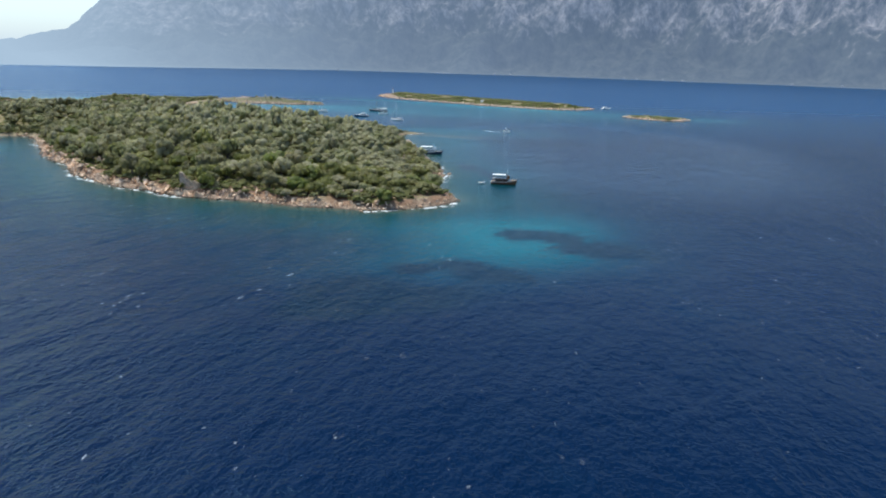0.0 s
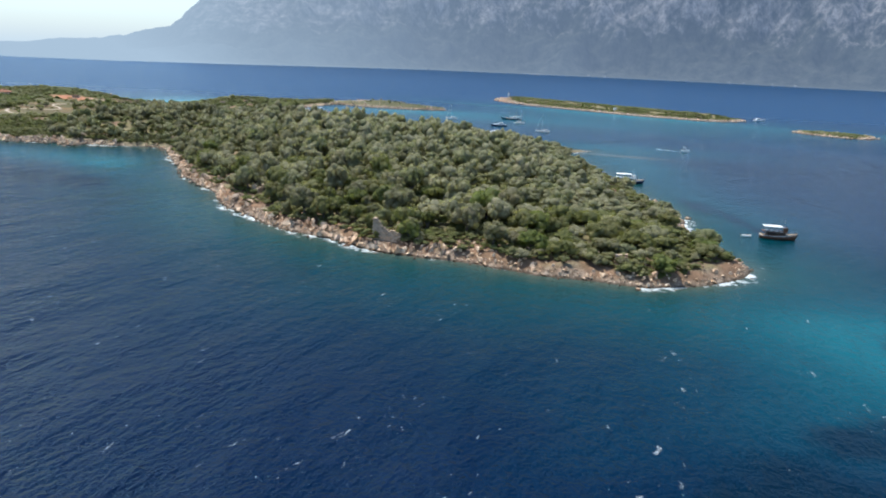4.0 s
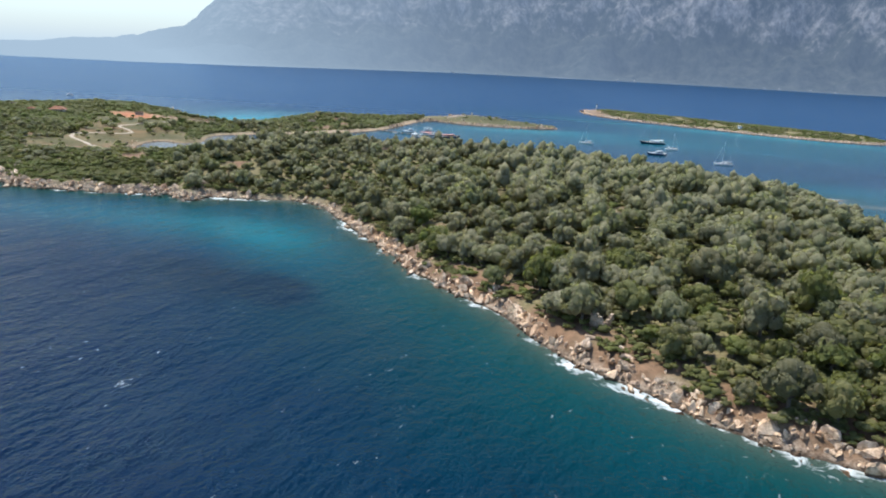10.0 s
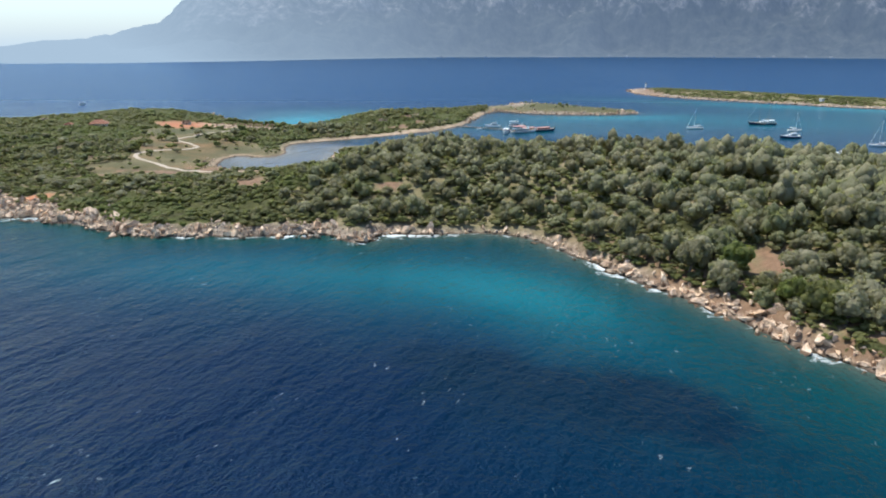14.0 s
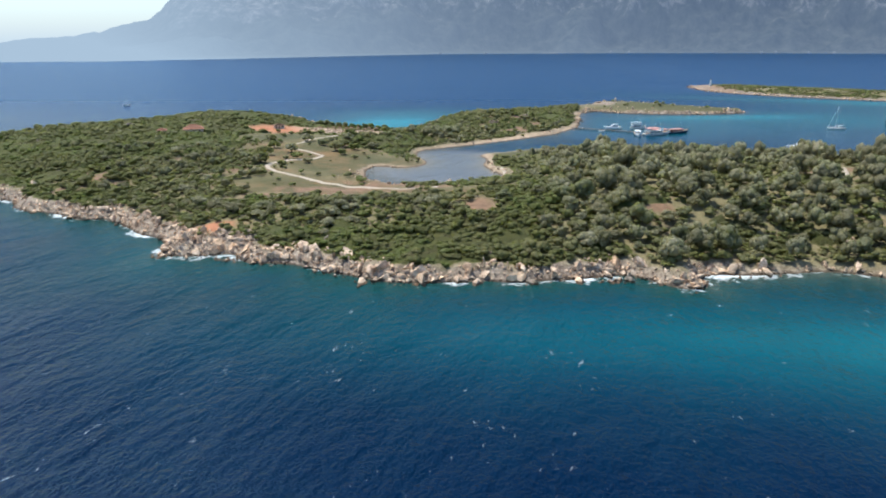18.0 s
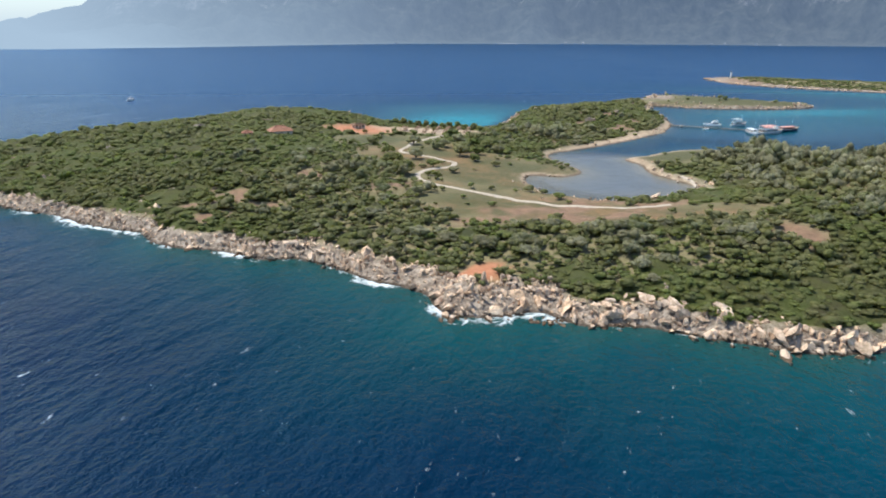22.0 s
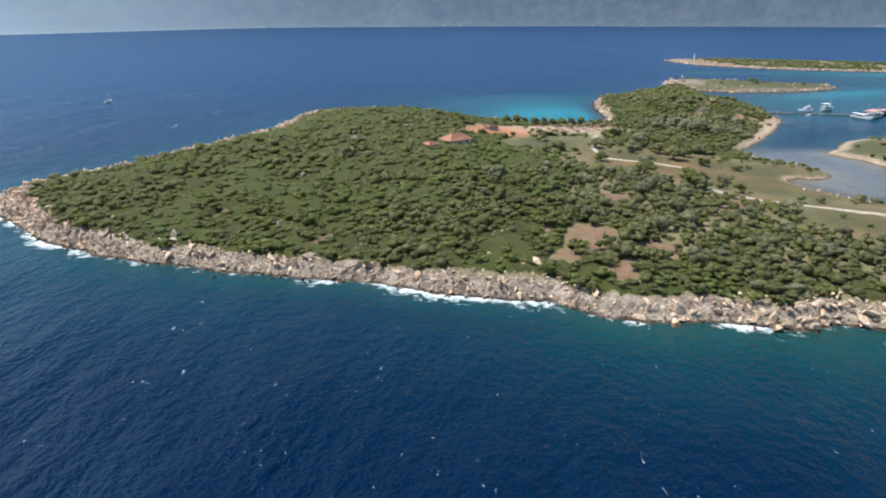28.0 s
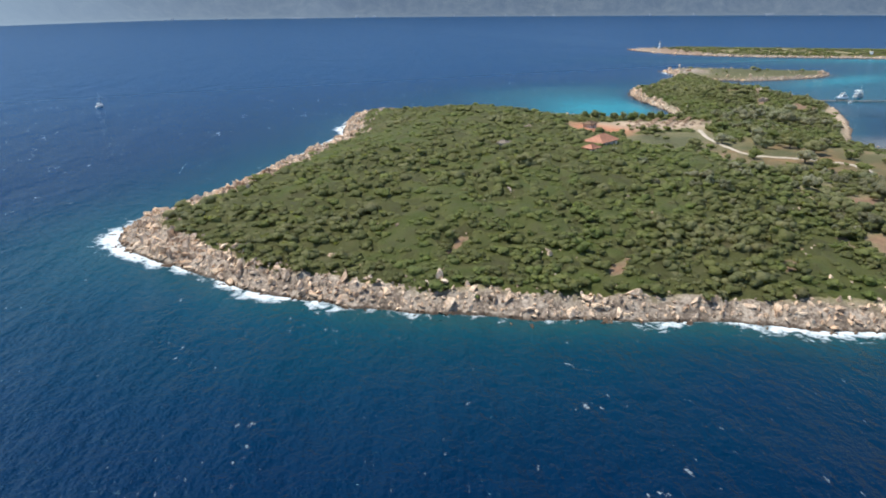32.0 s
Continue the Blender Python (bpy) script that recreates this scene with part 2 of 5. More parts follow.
    bump_n(nt, b, math_n(nt, "MULTIPLY", h, math_n(nt, "ADD", math_n(nt, "MULTIPLY", attr_n(nt, "open"), 0.9), 0.1)), 1.0, 1.0)
    return m


def make_ground():
    m, nt, b = material("island_ground")
    p = place_n(nt)
    big, mid, fine = noise_n(nt, p, 0.05, 5), noise_n(nt, p, 0.35, 6, 0.65), noise_n(nt, p, 1.6, 6, 0.7)
    soil = ramp(nt, mid, [(0.3, (0.15, 0.11, 0.066)), (0.5, (0.26, 0.18, 0.105)), (0.7, (0.36, 0.245, 0.15))])
    litter = ramp(nt, fine, [(0.3, (0.14, 0.125, 0.054)), (0.7, (0.26, 0.210, 0.105))])
    col = mixc(nt, ramp(nt, big, [(0.56, (0, 0, 0)), (0.70, (1, 1, 1))]), litter, soil)
    rock = ramp(nt, math_n(nt, "ADD", math_n(nt, "MULTIPLY", mid, 0.5), math_n(nt, "MULTIPLY", fine, 0.5)), [(0.36, (0.045, 0.033, 0.025)), (0.46, (0.17, 0.125, 0.09)), (0.60, (0.47, 0.385, 0.30))])
    grass = ramp(nt, math_n(nt, "ADD", math_n(nt, "MULTIPLY", mid, 0.4), math_n(nt, "MULTIPLY", big, 0.6)), [(0.36, (0.070, 0.072, 0.021)), (0.5, (0.112, 0.090, 0.032)), (0.62, (0.215, 0.126, 0.052))])
    green = ramp(nt, fine, [(0.3, (0.058, 0.064, 0.020)), (0.7, (0.112, 0.100, 0.038))])
    sand = ramp(nt, mid, [(0.3, (0.36, 0.25, 0.165)), (0.7, (0.54, 0.405, 0.28))])
    red = ramp(nt, mid, [(0.3, (0.15, 0.088, 0.048)), (0.7, (0.29, 0.172, 0.100))])
    rust = ramp(nt, mid, [(0.3, (0.36, 0.135, 0.062)), (0.7, (0.50, 0.225, 0.115))])
    for key, c in (("rock", rock), ("meadow", grass), ("turf", green), ("earth", red), ("rust", rust), ("sand", sand)):
        col = mixc(nt, attr_n(nt, key), col, c)
    sep = nt.nodes.new("ShaderNodeSeparateXYZ")
    nt.links.new(p, sep.inputs[0])
    col = mixc(nt, ramp(nt, math_n(nt, "ADD", sep.outputs[2], math_n(nt, "MULTIPLY", mid, 0.9)), [(0.6, (1, 1, 1)), (1.5, (0, 0, 0))]), col, (0.28, 0.25, 0.22), "MULTIPLY")
    nt.links.new(col, b.inputs["Base Color"])
    b.inputs["Roughness"].default_value = 0.95
    bump_n(nt, b, math_n(nt, "ADD", mid, math_n(nt, "MULTIPLY", fine, 0.5)), 0.8, 0.8)
    return m


def make_stone(name, dark, base, light):
    """Weathered limestone: pale, pitted, stained dark and wet along the tide line."""
    m, nt, b = material(name)
    p = place_n(nt)
    oi = nt.nodes.new("ShaderNodeObjectInfo")
    g = nt.nodes.new("ShaderNodeNewGeometry")
    mid, fine = noise_n(nt, p, 0.5, 6, 0.65), noise_n(nt, p, 2.6, 6, 0.7)
    f = math_n(nt, "ADD", math_n(nt, "MULTIPLY", mid, 0.55), math_n(nt, "MULTIPLY", fine, 0.45))
    col = ramp(nt, f, [(0.37, dark), (0.46, base), (0.60, light)])
    one = math_n(nt, "FRACT", math_n(nt, "ADD", oi.outputs["Random"], g.outputs["Random Per Island"]))
    col = mixc(nt, 1.0, col, ramp(nt, one, [(0.0, (0.78, 0.74, 0.70)), (0.5, (1, 0.97, 0.93)), (1.0, (1.12, 1.0, 0.86))]), "MULTIPLY")
    col = mixc(nt, 1.0, col, ramp(nt, noise_n(nt, p, 0.13, 5, 0.65), [(0.36, (0.64, 0.55, 0.48)), (0.50, (0.92, 0.88, 0.84)), (0.64, (1.12, 1.08, 1.02))]), "MULTIPLY")
    sep = nt.nodes.new("ShaderNodeSeparateXYZ")
    nt.links.new(p, sep.inputs[0])
    tide = ramp(nt, math_n(nt, "ADD", sep.outputs[2], math_n(nt, "MULTIPLY", mid, 0.8)), [(0.95, (1, 1, 1)), (2.2, (0, 0, 0))])
    col = mixc(nt, tide, col, (0.22, 0.19, 0.16), "MULTIPLY")
    nt.links.new(col, b.inputs["Base Color"])
    b.inputs["Roughness"].default_value = 0.9
    bump_n(nt, b, f, 0.9, 0.6)
    return m


def make_leaf(name, shades, rough_relief, old, young, dry_tone):
    m, nt, b = material(name)
    oi = nt.nodes.new("ShaderNodeObjectInfo")
    g = nt.nodes.new("ShaderNodeNewGeometry")
    one = math_n(nt, "FRACT", math_n(nt, "ADD", oi.outputs["Random"], attr_n(nt, "tint")))
    col = ramp(nt, one, [(i / (len(shades) - 1), s) for i, s in enumerate(shades)])
    leaf = ramp(nt, g.outputs["Random Per Island"], [(0.0, (0.70, 0.73, 0.68)), (0.6, (1.05, 1.05, 1.02)), (1.0, (1.42, 1.36, 1.32))])
    col = mixc(nt, 1.0, col, leaf, "MULTIPLY")
    fine = noise_n(nt, place_n(nt), 1.9, 5, 0.75)
    col = mixc(nt, 0.42, col, ramp(nt, fine, [(0.32, old), (0.68, young)]))
    dry = noise_n(nt, place_n(nt), 0.16, 4, 0.65)
    col = mixc(nt, math_n(nt, "MULTIPLY", ramp(nt, dry, [(0.52, (0, 0, 0)), (0.72, (1, 1, 1))]), 0.55), col, dry_tone)
    bump_n(nt, b, fine, 1.0, rough_relief)
    nt.links.new(col, b.inputs["Base Color"])
    thin, mix = nt.nodes.new("ShaderNodeBsdfTranslucent"), nt.nodes.new("ShaderNodeMixShader")
    nt.links.new(mixc(nt, 1.0, col, (1.0, 1.05, 0.6), "MULTIPLY"), thin.inputs[0])
    mix.inputs[0].default_value = 0.52
    nt.links.new(b.outputs[0], mix.inputs[1])
    nt.links.new(thin.outputs[0], mix.inputs[2])
    nt.links.new(mix.outputs[0], nt.nodes["Material Output"].inputs[0])
    b.inputs["Roughness"].default_value = 0.65
    b.inputs["Specular IOR Level"].default_value = 0.35
    return m


WATER, GROUND = make_water(), make_ground()
STONE = make_stone("pale_limestone", (0.15, 0.105, 0.078), (0.62, 0.475, 0.350), (0.90, 0.755, 0.61))
MASONRY = make_stone("ruin_masonry", (0.19, 0.15, 0.12), (0.52, 0.425, 0.335), (0.70, 0.59, 0.48))
OLIVE = make_leaf("olive_leaves", [(0.165, 0.158, 0.068), (0.320, 0.288, 0.158), (0.550, 0.512, 0.370), (0.450, 0.425, 0.275), (0.240, 0.268, 0.105)], 0.7, (0.20, 0.185, 0.105), (0.52, 0.50, 0.36), (0.34, 0.29, 0.18))
SCRUB = make_leaf("maquis_leaves", [(0.180, 0.188, 0.045), (0.232, 0.242, 0.060), (0.335, 0.312, 0.150), (0.198, 0.260, 0.040), (0.278, 0.294, 0.075)], 0.5, (0.120, 0.125, 0.050), (0.325, 0.325, 0.165), (0.24, 0.19, 0.10))
CARPET = make_leaf("low_thicket_leaves", [(0.145, 0.148, 0.038), (0.192, 0.195, 0.050), (0.272, 0.248, 0.110), (0.165, 0.210, 0.036), (0.238, 0.240, 0.064)], 0.9, (0.060, 0.066, 0.026), (0.215, 0.220, 0.105), (0.17, 0.135, 0.075))
BARK = plain("grey_bark", (0.14, 0.115, 0.09), 0.95, 0, 0.25, 3)


# ---- plan of the island (metres) ----
SOUTH = [(-6, 286), (1, 260), (-9, 244), (-34, 234), (-54, 237), (-71, 239), (-92, 247), (-108, 249), (-123, 255), (-137, 264), (-155, 272), (-170, 284), (-191, 305), (-201, 323),
         (-216, 338), (-232, 358), (-248, 385), (-269, 415), (-284, 438), (-298, 445), (-319, 443), (-335, 442), (-340, 431), (-349, 436), (-358, 443), (-381, 437), (-405, 437)]
SOUTHWEST = [(-416, 435), (-427, 439), (-440, 444), (-450, 451), (-464, 452), (-471, 460), (-484, 457), (-494, 461), (-496, 472), (-509, 481), (-520, 491), (-532, 501), (-541, 500), (-553, 507),
             (-571, 515), (-585, 528), (-609, 542), (-623, 552), (-639, 561), (-656, 570), (-673, 582), (-689, 594), (-702, 606), (-710, 616), (-720, 634), (-728, 648), (-732, 657)]
NORTHWEST = [(-732, 664), (-728, 671), (-721, 679), (-706, 692), (-688, 710), (-669, 734), (-650, 755), (-633, 777), (-617, 815), (-598, 837), (-558, 819), (-528, 806), (-513, 784),
             (-500, 771), (-482, 764), (-464, 757), (-446, 753), (-434, 762), (-426, 782), (-417, 806), (-406, 829), (-389, 851), (-364, 861)]
ISLET = [(-328, 881), (-295, 905), (-278, 923), (-270, 932), (-259, 950), (-243, 958), (-215, 940), (-181, 901), (-145, 874), (-171, 855), (-211, 853), (-250, 861), (-274, 879),
         (-290, 870), (-299, 830), (-311, 775), (-318, 755), (-336, 728), (-365, 701), (-400, 674), (-423, 659), (-426, 640), (-419, 616), (-429, 603), (-446, 605)]
LAGOON_EAST = [(-445, 574), (-427, 558), (-401, 563), (-383, 576), (-382, 585), (-388, 602), (-388, 626), (-389, 642), (-374, 651), (-363, 660), (-339, 666), (-301, 655), (-253, 625),
               (-206, 595), (-153, 582), (-101, 566), (-55, 547), (-20, 541), (-9, 540), (-18, 536), (-31, 519), (-31, 499), (-20, 453), (-10, 393), (-2, 332), (-5, 308)]
SHORE = ragged(curve_through(SOUTH + SOUTHWEST + NORTHWEST + ISLET + LAGOON_EAST, 4.0), 2.2, 9.0, 3)
SECOND_ISLAND = ragged(curve_through([(-76, 1216), (-86, 1150), (-70, 1088), (-34, 1042), (18, 998), (74, 950), (118, 922), (168, 900), (205, 905), (236, 940), (214, 962), (170, 998),
                                      (112, 1050), (48, 1106), (-14, 1164), (-56, 1222)], 7.0), 4.0, 18.0, 5)
THIRD_ISLET = ragged(curve_through([(240, 800), (256, 764), (288, 752), (312, 782), (294, 806), (266, 816)], 5.0), 3.0, 9.0, 6)

GX, GY = np.arange(-790, 44.1, 2.0), np.arange(230, 950.1, 2.0)
gx, gy = np.meshgrid(GX, GY)
shore_d = inside(SHORE, gx, gy)
land = sampler(GX, GY, shore_d)


def rocky(x, y):
    """How far the coast is bare rock: all along the open south and west, less in the bays."""
    r = np.ones_like(x, float)
    for c in ((-429, 622, 60, 60), (-342, 675, 40, 35), (-473, 743, 40, 16), (-15, 534, 30, 14), (-308, 459, 20, 10), (-374, 707, 26, 50, 52), (-317, 752, 14, 22), (-296, 832, 12, 24), (-10, 410, 24, 85)):
        r = r * (1 - 0.85 * bump_at(x, y, *c))
    return r * np.where((y > 560) & (x > -320) & (y < 700), 0.25, 1.0)


def rim_width(x, y):
    """How wide the bare rock rim is, by easting, wider along the exposed north-west."""
    return 6.5 * bump_at(x, y, -662, 737, 90, 26, 47) + 4.5 * bump_at(x, y, -487, 471, 18, 9, -25) + np.interp(x, [-760, -690, -560, -480, -420, -345, -290, -200, -100, 0], [8.5, 5.6, 4.6, 5.0, 4.4, 3.6, 2.0, 3.2, 3.0, 3.5])


def height(x, y, d):
    hills = (7.5 * bump_at(x, y, -143, 399, 58, 65) + 9.0 * bump_at(x, y, -243, 504, 80, 55) + 5.0 * bump_at(x, y, -347, 531, 60, 45) + 3.0 * bump_at(x, y, -436, 488, 60, 22)
             + 8.0 * bump_at(x, y, -609, 689, 75, 55, 35) + 4.0 * bump_at(x, y, -545, 591, 60, 40, -25) + 4.5 * bump_at(x, y, -564, 761, 40, 45)
             + 4.5 * bump_at(x, y, -374, 778, 34, 44, 35) + 2.2 * bump_at(x, y, -218, 906, 34, 18, -30))
    low = np.maximum(bump_at(x, y, -434, 612, 55, 50), bump_at(x, y, -503, 706, 36, 30))
    r = rocky(x, y)
    edge = 2.3 * r * smooth(0, 5, d) + (0.4 + 0.5 * r) * smooth(0, 14, d) + 0.5 * smooth(0, 3, d) + hills * smooth(2, 50, d) * (1 - 0.8 * low)
    edge = edge + ((fbm(x / 7, y / 7, 11) - 0.5) * 1.6 + (vnoise(x / 2.6, y / 2.6, 13) - 0.5) * 1.5 * (1 - smooth(0, 6, d - rim_width(x, y)))) * r * smooth(0, 4, d) + (fbm(x / 30, y / 30, 12) - 0.5) * 2.0 * smooth(10, 40, d) * (1 - low)
    return np.where(d > 0, edge + 0.08, np.maximum(-6, 0.32 * d))


ground_z = height(gx, gy, shore_d)
z_at = sampler(GX, GY, ground_z)
PATH = curve_through([(-411, 535), (-427, 535), (-443, 539), (-458, 547), (-472, 560), (-487, 571), (-495, 586), (-490, 604), (-479, 615), (-476, 625)], 2.0, False)
PATH_2 = curve_through([(-476, 625), (-484, 633), (-495, 642), (-501, 651), (-497, 664), (-493, 676), (-484, 690), (-476, 700)], 2.0, False)
PATH_3 = curve_through([(-264, 504), (-259, 515), (-253, 528), (-248, 542)], 2.0, False)
PATH_4 = curve_through([(-381, 594), (-380, 586), (-381, 576), (-381, 566)], 2.0, False)
SPOTS = [(-254, 524, 6, 13), (-269, 519, 6, 4), (-220, 398, 11, 7), (-209, 344, 8, 4), (-159, 410, 7, 5), (-398, 487, 5, 10), (-559, 551, 7, 10), (-563, 532, 8, 4), (-548, 540, 4, 5), (-537, 580, 4, 5),
         (-450, 519, 9, 5), (-434, 521, 9, 5), (-572, 545, 4, 3), (-275, 561, 6, 4), (-248, 474, 5, 4), (-337, 480, 4, 3), (-451, 534, 28, 9), (-418, 535, 18, 8), (-658, 601, 7, 1.2), (-628, 576, 5, 1.1), (-356, 769, 8, 4), (-376, 748, 9, 4), (-343, 752, 9, 6), (-362, 732, 9, 6), (-374, 772, 7, 4), (-596, 557, 5, 1.3), (-502, 566, 7, 4)]


def spread(x, y, d):
    """What covers the ground: bare rock, dry meadow, green turf, red earth, sand."""
    n = fbm(x / 9, y / 9, 21)
    rw = rim_width(x, y)
    rock = np.clip(rocky(x, y) * (1 - smooth(rw - 1, rw + 3, d + (n - 0.5) * 6)), 0, 1)
    rock = np.maximum(rock, np.clip(1.7 * np.maximum(bump_at(x, y, -400, 834, 9, 20, 20), bump_at(x, y, -264, 925, 19, 24)) + (n - 0.5) * 1.4 - 0.5, 0, 1))
    meadow = np.clip(1.6 * (bump_at(x, y, -450, 596, 30, 40, 25) + bump_at(x, y, -456, 530, 42, 15, -18) + bump_at(x, y, -492, 640, 22, 30) + 0.7 * bump_at(x, y, -420, 520, 20, 9)) + (n - 0.6) * 1.2 - 0.35, 0, 1)
    turf = np.clip(1.7 * np.maximum.reduce([bump_at(x, y, -511, 684, 20, 12, 30), 1.25 * bump_at(x, y, -212, 892, 62, 30, -28), bump_at(x, y, -360, 642, 26, 11, 25), 0.75 * bump_at(x, y, -445, 612, 16, 16)]) + (n - 0.5) - 0.3, 0, 1)
    earth = np.zeros_like(x)
    for c in SPOTS:
        earth = np.maximum(earth, np.clip(2.0 * bump_at(x, y, *c, 30) + (fbm(x / 5, y / 5, 24) - 0.5) * 3.2 - 0.8, 0, 1) * smooth(0.05, 0.25, bump_at(x, y, *c, 30)))
    rust = np.maximum(np.clip(2.1 * bump_at(x, y, -521, 718, 19, 11, 25) + (n - 0.5) - 0.5, 0, 1), np.clip(2.0 * bump_at(x, y, -482, 477, 5.6, 4.4, 30) + (fbm(x / 4, y / 4, 22) - 0.5) * 2.4 - 0.8, 0, 1))
    sand = np.clip(1.7 * bump_at(x, y, -482, 724, 25, 16, -20) - 0.4 + (n - 0.5) * 0.6, 0, 1)
    wide = 0.8 + 3.5 * bump_at(x, y, -445, 586, 12, 26) + 9 * bump_at(x, y, -352, 724, 50, 55) + 3.5 * bump_at(x, y, -384, 633, 14, 34) + 4 * bump_at(x, y, -473, 743, 40, 16) + 14 * bump_at(x, y, -297, 832, 14, 26)
    rim = (1 - smooth(wide * 0.4, wide * (0.8 + n), d)) * (1 - rocky(x, y))
    return {"rock": rock, "meadow": meadow * (1 - rock), "turf": turf * (1 - rock), "earth": earth, "rust": rust, "sand": np.maximum(sand, rim)}


def off_path(x, y):
    """Distance from the footpaths."""
    best = np.full(np.shape(x), 1e9)
    for px, py in np.concatenate([PATH[::2], PATH_2[::2], PATH_3[::2], PATH_4[::2]]):
        best = np.minimum(best, (x - px) ** 2 + (y - py) ** 2)
    return np.sqrt(best)


def grow(x, y, d):
    """How thick woods and scrub stand, 0..1."""
    n, s = fbm(x / 14, y / 14, 31), spread(x, y, d)
    rw = rim_width(x, y)
    g = smooth(rw - 0.5, rw + 1.5, d + (n - 0.5) * 9) + (1 - rocky(x, y)) * smooth(3, 7, d)
    bare = np.maximum.reduce([s["meadow"] * 1.5, s["turf"] * 2, s["earth"] * 1.4, s["rust"] * 1.8, s["sand"] * 1.5, s["rock"] * 0.5])
    return np.clip(g, 0, 1) * np.clip(1 - bare, 0, 1) * smooth(2.0, 5.0, off_path(x, y)) * np.where((y > 838) & (x > -292), 0.0, 1.0)


keep = shore_d > -14
masks = spread(gx, gy, shore_d)
rim_g = rim_width(gx, gy)
masks["earth"] = np.maximum(masks["earth"], smooth(rim_g - 3, rim_g - 1, shore_d) * (1 - smooth(rim_g + 8, rim_g + 16, shore_d)) * smooth(-300, -230, gx) * (gy < 460) * smooth(0.25, 0.5, fbm(gx / 8, gy / 8, 26)))
f = grid_faces(len(GX), len(GY))
f = f[keep.ravel()[f].any(1)]
ground = new("ground", mesh_np("ground", np.stack([gx, gy, ground_z], -1).reshape(-1, 3), f, GROUND, {k: v.ravel() for k, v in masks.items()}, True))
tagged(ground, "low limestone island with dry meadow, red earth and rocky rim", "island", kind="structure")

# ---- sea: one sheet to the horizon ----
FX, FY = np.arange(-830, 150.1, 3.4), np.arange(120, 960.1, 3.4)
WX = np.concatenate([np.linspace(-6500, -1000, 10), np.linspace(-990, -834, 12), FX, np.linspace(156, 420, 34), np.linspace(450, 6500, 12)])
WY = np.concatenate([np.linspace(-5000, 0, 8), np.linspace(10, 115, 16), FY, np.linspace(968, 1300, 34), np.linspace(1330, 6500, 12)])
wx, wy = np.meshgrid(WX, WY)
off = np.full(wx.shape, 999.0)
near = (wx > -900) & (wx < 420) & (wy > 60) & (wy < 1320)
isle_d = -inside(SHORE, wx[near], wy[near])
off[near] = np.minimum.reduce([isle_d, -inside(SECOND_ISLAND, wx[near], wy[near]), -inside(THIRD_ISLET, wx[near], wy[near])])
wn1 = fbm(wx / 45, wy / 45, 41)
reach = (20 - 7 * smooth(-480, -600, wx) + 26 * bump_at(wx, wy, 26, 259, 40, 60) + 28 * bump_at(wx, wy, -234, 340, 65, 55) + 14 * bump_at(wx, wy, -139, 255, 50, 40) + 26 * bump_at(wx, wy, -757, 636, 55, 60) + 17 * bump_at(wx, wy, -450, 425, 95, 48) + 22 * bump_at(wx, wy, -67, 234, 100, 50) + 22 * bump_at(wx, wy, -687, 733, 105, 40, 46) + 30 * bump_at(wx, wy, -268, 747, 90, 70) + 18 * bump_at(wx, wy, -18, 600, 90, 80))
shoal = np.exp(-np.maximum(off - 4, 0) / reach) * 0.85
sandy = np.zeros_like(wx)
for amp, c in ((0.36, (-300, 396, 46, 20, -12)), (0.20, (-352, 400, 54, 17, -4)), (0.36, (-278, 372, 26, 15, -50)), (0.16, (-400, 407, 40, 13)), (0.34, (12, 194, 24, 22, -30)), (0.26, (40, 214, 16, 18)), (0.26, (0, 214, 24, 20)), (0.22, (-18, 164, 34, 18)), (0.20, (-40, 218, 60, 16)), (0.2, (24, 178, 22, 14)),
               (0.80, (-459, 782, 36, 30)), (0.44, (-442, 838, 56, 46)), (0.16, (-471, 882, 80, 46)), (0.27, (-145, 815, 130, 40, -12)), (0.34, (-185, 831, 60, 14, 8)), (0.34, (21, 565, 70, 24, -8)), (0.42, (6, 490, 24, 50, 12)), (0.16, (14, 378, 16, 80, 8)), (0.10, (37, 332, 22, 50, 10)), (0.30, (-268, 757, 60, 40)),
               (0.3, (70, 920, 170, 18, -30)), (0.28, (318, 785, 60, 24)), (0.25, (-87, 755, 190, 120)), (0.30, (140, 830, 190, 110, -20)), (0.25, (-20, 980, 180, 50, -30)), (0.10, (-338, 400, 70, 26))):
    sandy = sandy + amp * bump_at(wx, wy, *c)
sandy = np.clip(sandy, 0, 1) * smooth(-4, 12, off)
weed = np.zeros_like(wx)
for c in ((32, 197, 13, 8, -25), (46, 183, 15, 8, -25), (-15, 158, 6, 4), (-4, 162, 7, 3.5), (8, 152, 12, 5, -20), (-24, 136, 16, 9), (-36, 126, 12, 6), (-284, 334, 26, 9, -20), (21, 335, 2.6, 20, 8), (12, 353, 2.2, 14, 10)):
    weed = np.maximum(weed, np.clip(2.6 * bump_at(wx, wy, *c) + (fbm(wx / 9, wy / 9, 43) - 0.5) * 3.6 - 0.5, 0, 1) * smooth(0.08, 0.35, bump_at(wx, wy, *c)))
lagoon = np.clip(smooth(0.4, 0.75, bump_at(wx, wy, -409, 607, 40, 50)) * (off < 60), 0, 1) * np.where(wy < 655, 1, np.clip(1 - (wy - 655) / 40, 0, 1))
